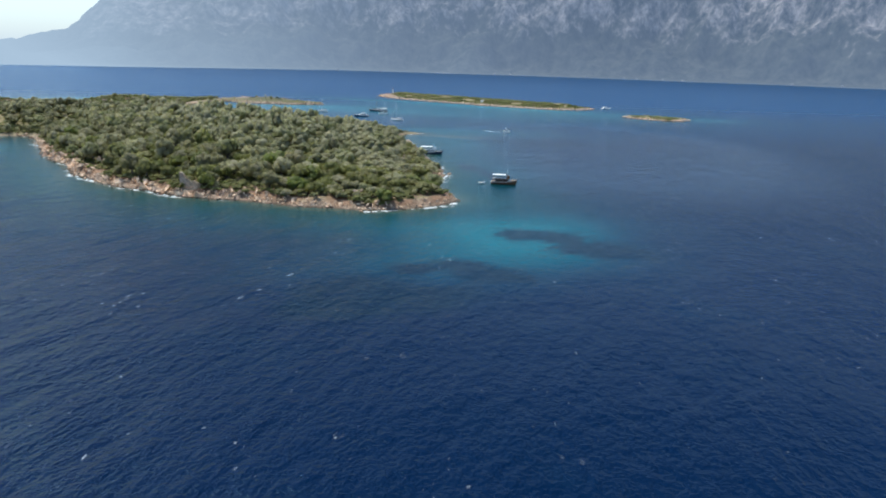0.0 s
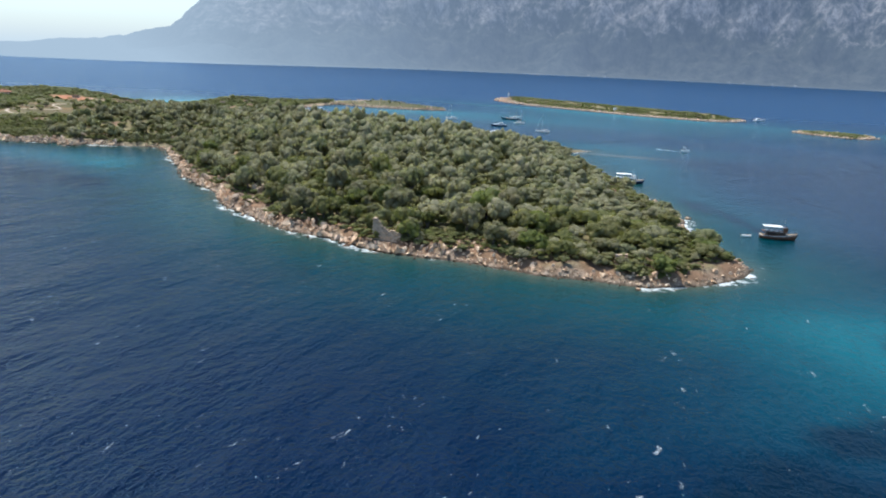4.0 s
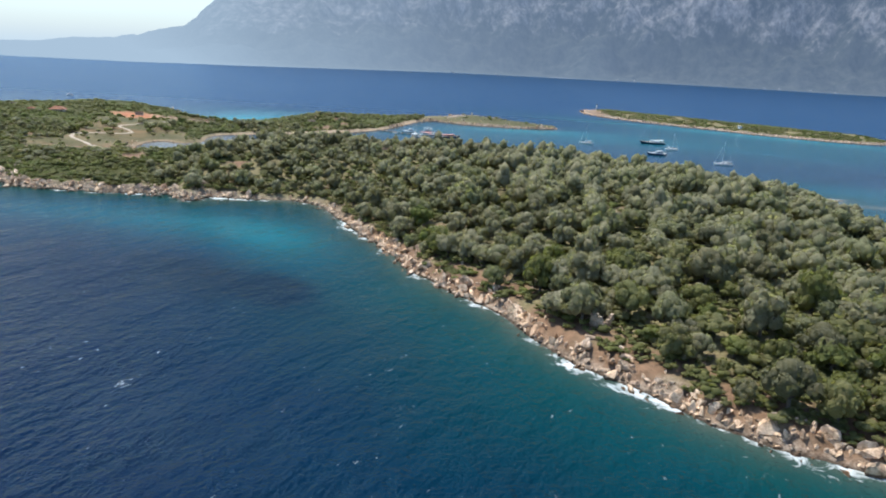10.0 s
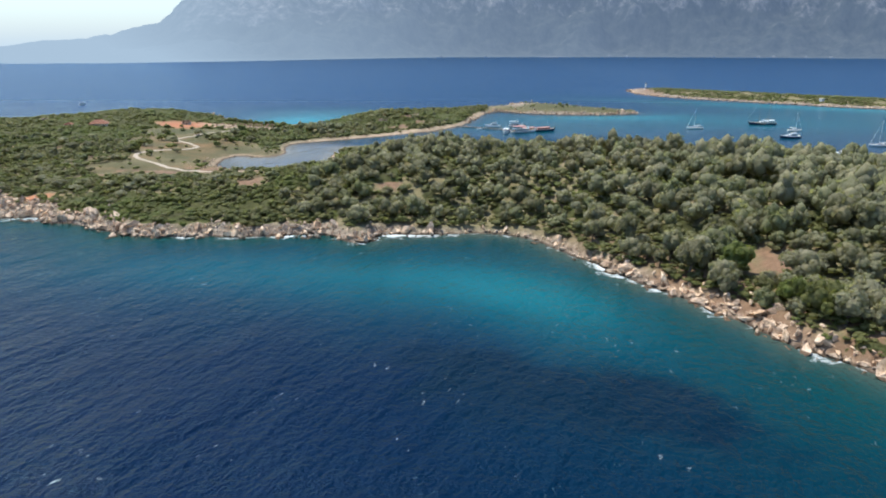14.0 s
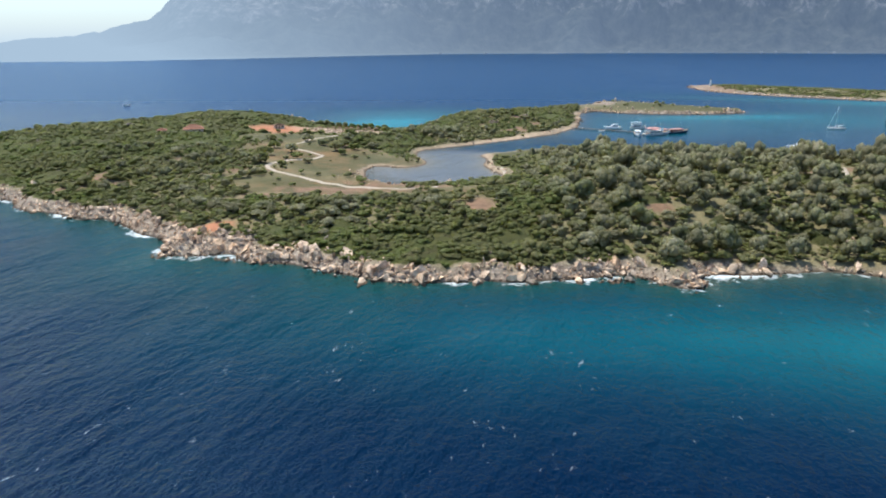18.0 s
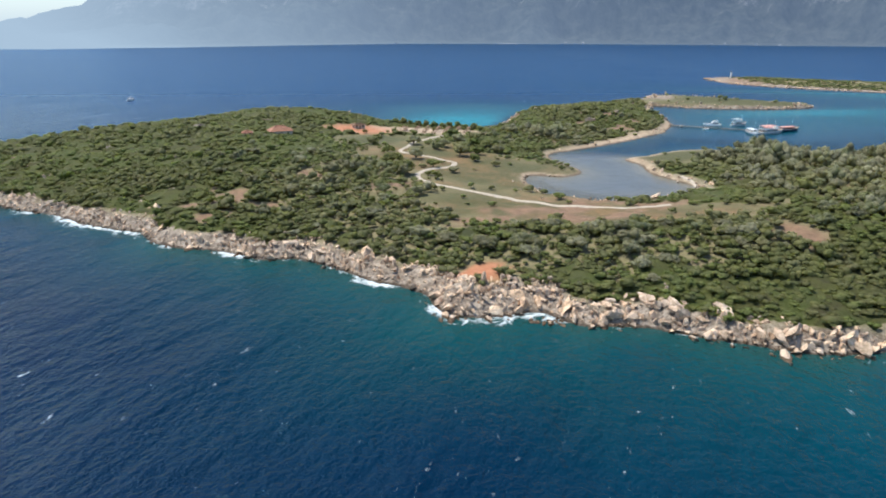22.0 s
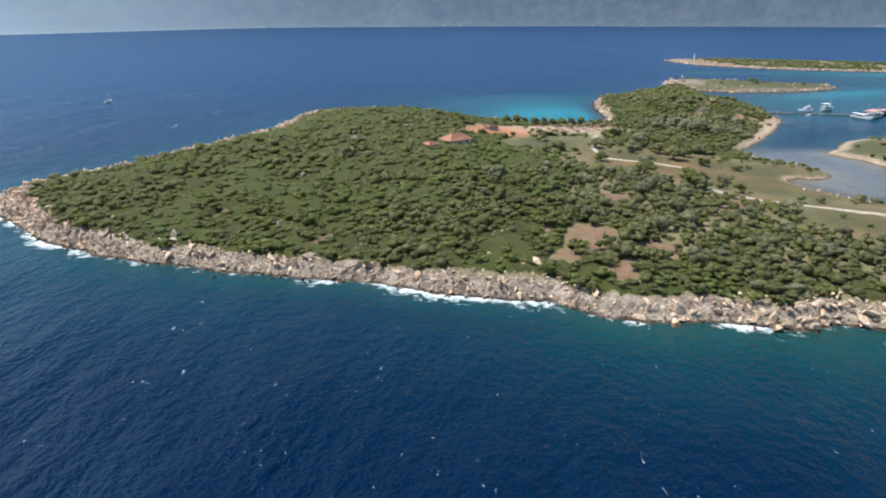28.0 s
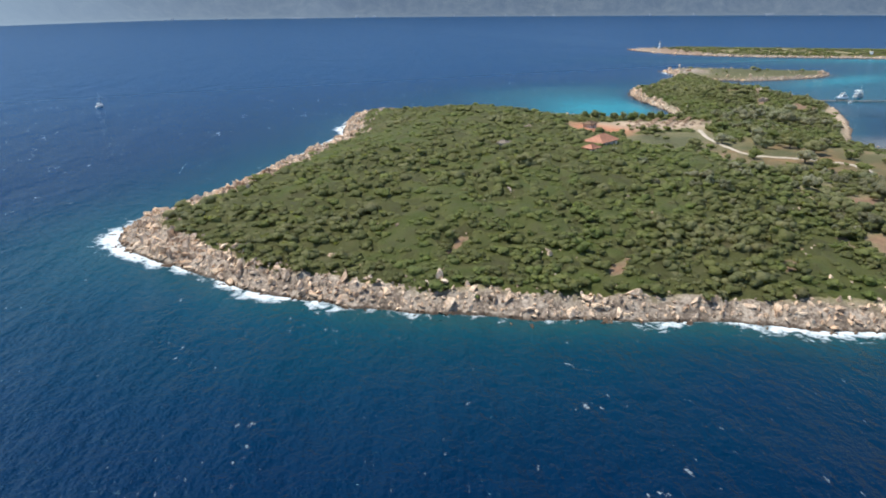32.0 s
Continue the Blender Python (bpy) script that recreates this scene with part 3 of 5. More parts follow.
sheltered = np.clip(np.maximum.reduce([lagoon, smooth(0.25, 0.7, np.maximum.reduce([bump_at(wx, wy, -268, 747, 90, 60), bump_at(wx, wy, -58, 682, 140, 90), bump_at(wx, wy, 110, 470, 130, 190)])), 0.8 * smooth(0.1, 0.4, sandy) * (wy > 480), (0.65 * smooth(-90, 20, wx) - 0.3 * smooth(60, 160, wx)) * np.ones_like(wy), 0.6 * bump_at(wx, wy, -338, 400, 110, 45), 0.7 * np.exp(-np.maximum(off, 0) / 45.0)]), 0, 1)
green = np.exp(-np.maximum(off - 2, 0) / 27.0) * np.where((wy < 560) | (wx < -540), 1.0, 0.0) * np.maximum(0.45 + 0.55 * smooth(0.3, 0.6, wn1), smooth(-190, -90, wx)) * (1 - 0.6 * smooth(-530, -620, wx))
bed = lagoon * np.exp(-np.maximum(off, 0) / (6.0 + 9.0 * bump_at(wx, wy, -442, 583, 26, 26))) * 1.3 + np.exp(-np.maximum(off, 0) / 4.0) * np.where((wx > -340) & (wx < 20), 0.6, 0.12) + 0.9 * bump_at(wx, wy, 8, 521, 22, 3.6, -12)
patches = smooth(0.42, 0.68, fbm(wx / 11, wy / 11, 45))
surf = np.exp(-np.maximum(off, 0) / (2.4 + 2.4 * patches)) * np.maximum(np.where((wy < 560) | (wx < -560), 1.0, 0.25), 1.6 * np.maximum(bump_at(wx, wy, -270, 945, 22, 16), bump_at(wx, wy, -92, 1150, 20, 60))) * (0.44 + 0.14 * smooth(-420, -330, wx) - 0.16 * smooth(-170, -90, wx) + 0.48 * patches + 0.20 * smooth(-420, -600, wx) + 0.20 * smooth(-690, -740, wx) + 0.75 * bump_at(wx, wy, -664, 742, 95, 24, 46)) * (1 - lagoon)
water = new("water", mesh_np("water", np.stack([wx, wy, np.zeros_like(wx)], -1).reshape(-1, 3), grid_faces(len(WX), len(WY)), WATER,
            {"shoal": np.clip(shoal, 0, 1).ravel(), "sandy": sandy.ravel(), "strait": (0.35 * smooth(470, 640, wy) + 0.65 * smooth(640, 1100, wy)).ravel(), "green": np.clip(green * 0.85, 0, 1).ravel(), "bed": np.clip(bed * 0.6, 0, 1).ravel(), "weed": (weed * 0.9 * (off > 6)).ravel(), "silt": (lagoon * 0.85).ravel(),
             "surf": surf.ravel(), "open": (1 - 0.85 * sheltered).ravel()}, True))
tagged(water, "deep blue choppy sea, turquoise over the sandy shallows", "sea", kind="structure")


# ---- the two small islands across the bay ----
def small_island(name, outline, step, top, rim, label):
    lo, hi = outline.min(0) - 12, outline.max(0) + 12
    xs, ys = np.arange(lo[0], hi[0], step), np.arange(lo[1], hi[1], step)
    x, y = np.meshgrid(xs, ys)
    d = inside(outline, x, y)
    n = fbm(x / 10, y / 10, 51)
    z = np.where(d > 0, 1.4 * smooth(0, 5, d) + top * smooth(3, 45, d) + (n - 0.5) * 1.6 * smooth(0, 6, d) + 0.1, np.maximum(-4, 0.3 * d))
    rock = np.clip(1 - smooth(rim, rim * 1.9, d + (n - 0.5) * 1.7 * rim - 16 * bump_at(x, y, -80, 1170, 40, 60)), 0, 1)
    zero = np.zeros(x.size)
    fc = grid_faces(len(xs), len(ys))
    fc = fc[(d > -8).ravel()[fc].any(1)]
    ob = new(name, mesh_np(name, np.stack([x, y, z], -1).reshape(-1, 3), fc, GROUND, {"rock": rock.ravel(), "meadow": zero, "turf": zero, "earth": np.clip(0.8 * bump_at(x, y, -70, 1130, 22, 55, -15) + n - 0.7, 0, 1).ravel(), "rust": zero, "sand": zero}, True))
    tagged(ob, label, "island", kind="structure")
    return sampler(xs, ys, d), sampler(xs, ys, z)


land_2, z_2 = small_island("ground_second_island", SECOND_ISLAND, 3.0, 6.0, 6.5, "long low scrub-covered islet with a pale rocky rim")
land_3, z_3 = small_island("ground_third_islet", THIRD_ISLET, 2.5, 2.0, 3.0, "tiny flat scrubby islet ringed by pale rock")


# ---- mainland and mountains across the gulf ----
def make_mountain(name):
    """Distant backdrop: wooded slopes and bare cliffs, with kilometres of summer haze painted on as emission."""
    m, nt, b = material(name)
    p = place_n(nt)
    crag = math_n(nt, "ADD", math_n(nt, "MULTIPLY", noise_n(nt, place_n(nt, (1, 1, 0.30)), 0.022, 9, 0.72), 0.80), math_n(nt, "MULTIPLY", noise_n(nt, place_n(nt, (1, 1, 0.45)), 0.0065, 4, 0.5), 0.21))
    patch = noise_n(nt, p, 0.0050, 6, 0.6)
    woods = ramp(nt, crag, [(0.38, (0.022, 0.030, 0.022)), (0.62, (0.10, 0.105, 0.085))])
    cliffs = ramp(nt, crag, [(0.38, (0.07, 0.07, 0.075)), (0.64, (0.50, 0.46, 0.43))])
    fac = math_n(nt, "ADD", math_n(nt, "SUBTRACT", math_n(nt, "MULTIPLY", crag, 3.6), 2.50), math_n(nt, "ADD", math_n(nt, "MULTIPLY", attr_n(nt, "cliff"), 1.10), math_n(nt, "MULTIPLY", math_n(nt, "SUBTRACT", patch, 0.5), 2.2)), True)
    nt.links.new(mixc(nt, fac, woods, cliffs), b.inputs["Base Color"])
    b.inputs["Roughness"].default_value = 1.0
    b.inputs["Specular IOR Level"].default_value = 0.0
    bump_n(nt, b, crag, 0.5, 24.0)
    # haze: bluish emission blended into the slopes themselves
    haze_glow = nt.nodes.new("ShaderNodeEmission")
    nt.links.new(ramp(nt, attr_n(nt, "haze_mix"), [(0.45, (0.110, 0.162, 0.280)), (1.0, (0.365, 0.465, 0.575))]), haze_glow.inputs[0])
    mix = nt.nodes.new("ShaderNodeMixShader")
    nt.links.new(attr_n(nt, "haze_mix"), mix.inputs[0])
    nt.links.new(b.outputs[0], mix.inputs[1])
    nt.links.new(haze_glow.outputs[0], mix.inputs[2])
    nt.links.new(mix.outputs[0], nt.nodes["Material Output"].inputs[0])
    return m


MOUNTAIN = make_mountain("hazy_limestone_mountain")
az, share = np.meshgrid(np.linspace(68, -90, 620), np.linspace(0, 1, 90))
shore_r = np.interp(az, [-90, -60, -36, -22, -7, 7, 16, 24, 32, 44, 68], [3600, 3700, 3800, 3750, 3900, 3820, 3500, 3200, 3120, 3500, 3600]) + 160 * (fbm(az / 7, az * 0, 71) - 0.5)
mr = shore_r + (np.interp(az, [-90, -45, -25, 20, 30, 68], [4400, 4400, 4700, 4720, 4800, 4860]) - shore_r) * share
mx, my = -mr * np.sin(np.radians(az)), mr * np.cos(np.radians(az))
crest = np.interp(az, [-90, -60, -30, 0, 14, 20, 24.7, 26.5, 28.7, 32, 36, 41, 50, 68], [620, 640, 660, 640, 560, 470, 372, 268, 175, 95, 66, 44, 60, 40])
crest = crest * (1 + 0.16 * (fbm(az / 1.6, az * 0, 72) - 0.5)) + 60 * (fbm(az / 0.9, az * 0, 73, 5) - 0.5) * smooth(40, 160, crest) + 16 * bump_at(az, az * 0, 34.5, 0, 1.0, 1) - 40 * bump_at(az, az * 0, 27.6, 0, 1.2, 1)
crag = fbm(mx / 260, my / 260, 61, 6)
gully = np.abs(fbm(mx / 170, my / 340, 67, 5) - 0.5) * 2
form = 0.05 * share + 0.42 * smooth(0.22, 0.70, share + (crag - 0.5) * 0.34) + 0.53 * smooth(0.58, 1.0, share + (crag - 0.5) * 0.18)
mz = crest * form * (1 + 0.35 * (crag - 0.5) * (1 - share)) - 80 * gully * smooth(0.25, 0.55, share) * (1 - 0.9 * share) * smooth(80, 400, crest) + 26 * (fbm(mx / 45, my / 45, 65) - 0.5) * smooth(0.03, 0.35, share) * smooth(50, 300, crest)
mz = np.where(share <= 0, -2.0, np.maximum(mz, 0.5))
# share of painted haze, rising to the left and towards the shore
haze_mix = np.clip(0.51 + 0.10 * (1 - share) ** 2 + 0.09 * smooth(-20, 10, az) + 0.16 * smooth(0, 24, az) + 0.20 * smooth(18, 34, az), 0, 0.95)
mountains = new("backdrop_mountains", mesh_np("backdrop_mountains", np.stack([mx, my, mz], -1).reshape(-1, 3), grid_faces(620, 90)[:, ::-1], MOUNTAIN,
                {"cliff": (smooth(0.42, 0.75, share + (crag - 0.5) * 0.3) * smooth(100, 350, crest) + 3.0 * bump_at(az, share, -1.6, 0.03, 0.8, 0.02)).ravel(), "haze_mix": haze_mix.ravel()}, True))
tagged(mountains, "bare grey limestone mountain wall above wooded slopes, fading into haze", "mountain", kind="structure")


# ---- foliage and rock shapes ----
def ico(sub):
    bm = bmesh.new()
    bmesh.ops.create_icosphere(bm, subdivisions=sub, radius=1)
    v = np.array([p.co for p in bm.verts])
    fc = np.array([[p.index for p in q.verts] for q in bm.faces])
    bm.free()
    return v, fc


ICO0, ICO1 = ico(1), ico(2)
rng = np.random.default_rng(7)


def clump(rg, sub, lobes, leaves, leaf, spread_xy, flat, low=0.15, core=1.0):
    """A crown of overlapping uneven lobes with loose leaf sprays standing off them. Unit size: about 1 wide, base at 0."""
    base_v, base_f = ICO1 if sub == 1 else ICO0
    vs, fs, n = [], [], 0
    cs = []
    for i in range(lobes):
        a, r = rg.uniform(0, 6.283), spread_xy * math.sqrt(rg.uniform(0.02, 1))
        s = rg.uniform(0.11, 0.25) * (1.25 - 0.6 * r / 0.5)
        c = np.array([r * math.cos(a), r * math.sin(a), low + flat * (0.22 + 0.56 * rg.uniform(0, 1) ** 0.8 * (1 - (r / 0.60) ** 2))])
        if i == 0:
            c, s = np.array([rg.uniform(-0.08, 0.08), rg.uniform(-0.08, 0.08), low + flat * 0.42]), 0.25
        v = base_v * (1 + rg.uniform(-0.28, 0.22, (len(base_v), 1))) * s * core * np.array([1, 1, 0.85 * flat / 0.8 + 0.1]) + c
        vs.append(v), fs.append(base_f + n)
        n += len(v)
        cs.append((c, s))
    for i in range(leaves):
        c, s = cs[rg.integers(len(cs))]
        d = rg.normal(size=3)
        d[2] = abs(d[2]) * 0.9 - 0.25
        d /= np.linalg.norm(d)
        p = c + d * s * rg.uniform(0.85, 1.35) * np.array([1, 1, 0.9])
        t = np.cross(d, rg.normal(size=3))
        t /= np.linalg.norm(t) + 1e-9
        u = np.cross(d, t) + d * rg.uniform(-0.4, 0.6)
        k = leaf * rg.uniform(0.6, 1.35)
        q = np.array([p - t * k * 0.5, p + u * k * 0.9, p + t * k * 0.5, p - u * k * 0.3 + d * k * 0.35])
        vs.append(q), fs.append(np.array([[0, 1, 2], [0, 2, 3]]) + n)
        n += 4
    return np.concatenate(vs), np.concatenate(fs)


def boulder_shape(rg, fine):
    base = ICO1 if fine else ICO0
    v = np.sign(base[0]) * np.abs(base[0]) ** 0.62 * (1 + rg.uniform(-0.26, 0.24, (len(base[0]), 1))) * 1.12
    v = v @ np.linalg.qr(rg.normal(size=(3, 3)))[0]
    for k in range(9):                      # broken faces
        d = rg.normal(size=3)
        d[2] *= 0.55
        d /= np.linalg.norm(d)
        h = rg.uniform(0.34, 0.72)
        v = v - np.outer(np.maximum(v @ d - h, 0), d)
    return v * np.array([rg.uniform(0.8, 1.25), rg.uniform(0.55, 0.9), rg.uniform(0.5, 0.8)]), base[1]


def scatter(shapes, x, y, z, size, tall, turn, which, tint):
    """Many copies of a few shapes in one mesh."""
    vs, fs, ts, n = [], [], [], 0
    for k, (v, fc) in enumerate(shapes):
        sel = np.nonzero(which == k)[0]
        if not len(sel):
            continue
        c, s = np.cos(turn[sel])[:, None], np.sin(turn[sel])[:, None]
        sx = size[sel][:, None]
        px = (v[:, 0] * c - v[:, 1] * s) * sx + x[sel][:, None]
        py = (v[:, 0] * s + v[:, 1] * c) * sx + y[sel][:, None]
        pz = v[:, 2] * tall[sel][:, None] + z[sel][:, None]
        vs.append(np.stack([px, py, pz], -1).reshape(-1, 3))
        fs.append((fc[None] + (np.arange(len(sel)) * len(v))[:, None, None]).reshape(-1, 3) + n)
        ts.append(np.repeat(tint[sel], len(v)))
        n += len(sel) * len(v)
    return np.concatenate(vs), np.concatenate(fs), np.concatenate(ts)


def throw(x0, x1, y0, y1, gap, rg, wobble=0.42):
    """Loose points over a rectangle, about gap apart."""
    x, y = np.meshgrid(np.arange(x0, x1, gap), np.arange(y0, y1, gap))
    x = x + (np.arange(x.shape[0]) % 2)[:, None] * gap * 0.5
    return (x + rg.uniform(-wobble, wobble, x.shape) * gap).ravel(), (y + rg.uniform(-wobble, wobble, y.shape) * gap).ravel()


# ---- woods: olive trees in the east, maquis in the west ----
def olive_share(x, y):
    """1 where tall olives stand, 0 where low maquis does."""
    e = smooth(-395, -345, x + (fbm(x / 40, y / 40, 81) - 0.5) * 60) * (y < 660)
    pen = np.clip(bump_at(x, y, -410, 707, 28, 26) * 1.0 + 0.25 * bump_at(x, y, -351, 765, 30, 35), 0, 1)
    mid = 0.75 * bump_at(x, y, -446, 494, 60, 26) + 0.60 * bump_at(x, y, -517, 566, 50, 42) + 0.20 * bump_at(x, y, -559, 642, 50, 40)
    pen = np.maximum(pen, mid)
    return np.maximum(e, pen)


rg = np.random.default_rng(11)
tx, ty = throw(-750, 6, 228, 950, 6.6, rg)
td = land(tx, ty)
ok = td > 4
tx, ty, td = tx[ok], ty[ok], td[ok]
tall_p = grow(tx, ty, td) * (1 - 0.75 * smooth(0.54, 0.66, fbm(tx / 16, ty / 16, 95))) * (0.05 + 0.95 * olive_share(tx, ty)) * np.where((ty > 820) & (tx > -330), 0.05, 1) * np.where(tx < -585, 0.15, 1) * np.where((tx > -26) & (ty > 340), 0.15, 1)
ok = rg.uniform(0, 1, len(tx)) < tall_p * 1.02 - 0.02
tx, ty, td = tx[ok], ty[ok], td[ok]
TREES = len(tx)
tree_w = (4.6 + 7.4 * rg.uniform(0, 1, TREES) ** 1.25) * (0.48 + 0.52 * smooth(0.1, 0.95, olive_share(tx, ty))) * (0.82 + 0.18 * smooth(8, 40, td))
tree_w = tree_w * (1 - 0.22 * smooth(-200, -280, tx))
tree_h = tree_w * rg.uniform(0.80, 1.35, TREES) * (1 - 0.30 * smooth(-320, -410, tx)) * (1 - 0.38 * smooth(-110, -25, tx)) * (1 - 0.35 * bump_at(tx, ty, -452, 504, 55, 20))
tree_turn, tree_tint = rg.uniform(0, 6.283, TREES), np.clip(fbm(tx / 30, ty / 30, 83) * 0.7 + rg.uniform(-0.25, 0.42, TREES) + 0.5 * (rg.uniform(0, 1, TREES) < 0.09), 0, 0.99) * (1 - 0.58 * smooth(-260, -150, tx))
tree_z = z_at(tx, ty) - 0.1
near_path = np.abs(ty - np.interp(tx, [-740, -500, -250, -100, 0], [560, 455, 370, 255, 245]))
order = np.argsort(near_path)
single, mass = order[:300], order[300:]
FULL = [clump(rg, 1, 13, 460, 0.085, 0.42, 0.84, 0.16, 0.95) for k in range(5)]
LIGHT = [clump(rg, 0, 13, 170, 0.095, 0.42, 0.84, 0.15, 1.0) for k in range(8)] + [clump(rg, 0, 10, 70, 0.12, 0.40, 0.82, 0.15, 1.05) for k in range(5)]


def trunk_mesh(k):
    """A short forked olive trunk, unit size."""
    r, bm = random.Random(k), bmesh.new()
    def limb(a, b, ra, rb, sides=6):
        a, b = Vector(a), Vector(b)
        q = (b - a).to_track_quat("Z", "Y")
        rings = [[bm.verts.new(p + q @ Vector((w * math.cos(6.283 * i / sides), w * math.sin(6.283 * i / sides), 0))) for i in range(sides)] for p, w in ((a, ra), (b, rb))]
        for i in range(sides):
            bm.faces.new((rings[0][i], rings[0][(i + 1) % sides], rings[1][(i + 1) % sides], rings[1][i]))
        bm.faces.new(rings[1])
    fork = (r.uniform(-0.03, 0.03), r.uniform(-0.03, 0.03), 0.22)
    limb((0, 0, -0.06), fork, 0.05, 0.036)
    for i in range(4):
        a = i * 1.57 + r.uniform(-0.4, 0.4)
        limb(fork, (0.24 * math.cos(a), 0.24 * math.sin(a), r.uniform(0.42, 0.6)), 0.028, 0.010)
    return bm_mesh("trunk", bm, BARK)


TRUNKS = [trunk_mesh(k) for k in range(3)]
CROWNS = [mesh_np("crown", v, fc, OLIVE, None, True) for v, fc in FULL]
CROWNS_G = [mesh_np("crown", v, fc, SCRUB, None, True) for v, fc in FULL]
for n, i in enumerate(single):
    is_olive = olive_share(tx[i:i + 1], ty[i:i + 1])[0] > 0.4 and tree_tint[i] > 0.12 + 0.08 * (tx[i] > -200)
    ob = new("olive_tree" if is_olive else "evergreen_tree", TRUNKS[n % 3])
    ob.matrix_basis = Matrix.LocRotScale((tx[i], ty[i], tree_z[i]), Euler((0, 0, tree_turn[i])), (tree_w[i], tree_w[i], tree_h[i]))
    crown = new("crown", (CROWNS if is_olive else CROWNS_G)[n % 5])
    crown.parent = ob
    big = tree_w[i] > 6.6
    tagged(ob, ("large " if big else "small ") + ("grey-green olive tree with a rounded crown on stony ground" if is_olive else "dark green evergreen tree among low scrub"), "tree",
           "olive trees along the shore" if is_olive else "evergreen trees in the maquis")
v, fc, tt = scatter(LIGHT, tx[mass], ty[mass], tree_z[mass], tree_w[mass], tree_h[mass], tree_turn[mass], np.where(near_path[mass] < 100, rg.integers(0, 8, len(mass)), rg.integers(8, 13, len(mass))), tree_tint[mass])
tagged(new("olive_grove", mesh_np("olive_grove", v, fc, OLIVE, {"tint": tt}, True)), "dense grove of grey-green olive trees covering the island", "trees", kind="stuff")

# undergrowth: one low bumpy thicket over all that is wooded, parted over bare ground
UX, UY = np.arange(-750, 6, 1.25), np.arange(226, 960, 1.25)
ux, uy = np.meshgrid(UX, UY)
ud = land(ux, uy)
ug = np.zeros_like(ux)
on = ud > 2
ug[on] = grow(ux[on], uy[on], ud[on])
ug = ug * (1 - np.clip(1.15 * olive_share(ux, uy), 0, 1) * smooth(0.26, 0.44, fbm(ux / 11, uy / 11, 96)))
puff = lambda size, seed: np.sqrt(np.clip(1 - np.abs(2 * vnoise(ux / size, uy / size, seed) - 1), 0, 1))
swell_u = 0.10 + 1.7 * puff(5.2, 97) * vnoise(ux / 9, uy / 9, 88) + 1.25 * puff(2.7, 98) * (0.4 + 0.6 * vnoise(ux / 4, uy / 4, 89)) + 0.5 * fbm(ux / 18, uy / 18, 85)
uz = z_at(ux, uy) - 0.35 + 0.12 * smooth(0.45, 0.9, ug) * smooth(3, 9, ud) + smooth(0.25, 0.8, ug) * 0.72 * swell_u * (0.55 + 0.45 * smooth(4, 22, ud))
fu = grid_faces(len(UX), len(UY))
fu = fu[(ug > 0.25).ravel()[fu].any(1)]
used, fu = np.unique(fu, return_inverse=True)
tag_u = np.clip(0.26 + (0.6 * fbm(ux / 18, uy / 18, 85) + 0.4 * fbm(ux / 50, uy / 50, 86) - 0.5) * 1.9 + (vnoise(ux / 5, uy / 5, 99) - 0.5) * 0.5, 0, 0.99)
tagged(new("undergrowth", mesh_np("undergrowth", np.stack([ux, uy, uz], -1).reshape(-1, 3)[used], fu.reshape(-1, 4), CARPET, {"tint": tag_u.ravel()[used]}, True)), "low continuous green thicket filling the ground between bushes", "shrubs", kind="stuff")

# maquis: low dense bushes between and beyond the trees
bx, by = throw(-750, 6, 228, 950, 2.85, rg)
bd = land(bx, by)
ok = bd > 3
bx, by, bd = bx[ok], by[ok], bd[ok]
os_ = olive_share(bx, by)
ok = rg.uniform(0, 1, len(bx)) < np.maximum(grow(bx, by, bd), 0.014 * (off_path(bx, by) > 3.5)) * (1.0 - 0.45 * smooth(0.62, 0.95, os_) * smooth(8, 16, bd) * (1 - smooth(0.50, 0.60, fbm(bx / 16, by / 16, 95)))) * (1 - 0.35 * smooth(0.52, 0.66, fbm(bx / 22, by / 22, 101)) * smooth(-480, -540, bx))
bx, by, bd = bx[ok], by[ok], bd[ok]
B = len(bx)
patch = 0.6 * fbm(bx / 18, by / 18, 85) + 0.4 * fbm(bx / 50, by / 50, 86)
bush_w = (2.5 + 3.7 * rg.uniform(0, 1, B) ** 1.4) * (0.6 + 0.8 * patch) * (1 + 0.25 * (rg.uniform(0, 1, B) < 0.08))
bush_h = bush_w * rg.uniform(0.50, 0.95, B) * (0.50 + 0.9 * patch) * np.where(bd < 24, 0.75, 0.9) * (1 - 0.35 * bump_at(bx, by, -610, 750, 60, 50))
BUSH = [clump(rg, 0, 5, 10, 0.18, 0.34, 0.75, 0.0, 1.0) for k in range(6)] + [clump(rg, 0, 3, 3, 0.22, 0.30, 0.75, 0.0, 1.1) for k in range(4)]
v, fc, tt = scatter(BUSH, bx, by, z_at(bx, by) + 0.2, bush_w, bush_h, rg.uniform(0, 6.283, B), np.where(np.abs(by - np.interp(bx, [-740, -500, -250, -100, 0], [560, 455, 370, 255, 245])) < 95, rg.integers(0, 6, B), rg.integers(6, 10, B)), np.clip(0.5 + (patch - 0.5) * 1.9 + rg.uniform(-0.22, 0.22, B) + 0.25 * (os_[ok] > 0.5), 0, 0.99))
tagged(new("maquis_scrub", mesh_np("maquis_scrub", v, fc, SCRUB, {"tint": tt}, True)), "dense green wind-clipped maquis scrub over the island's slopes", "shrubs", kind="stuff")
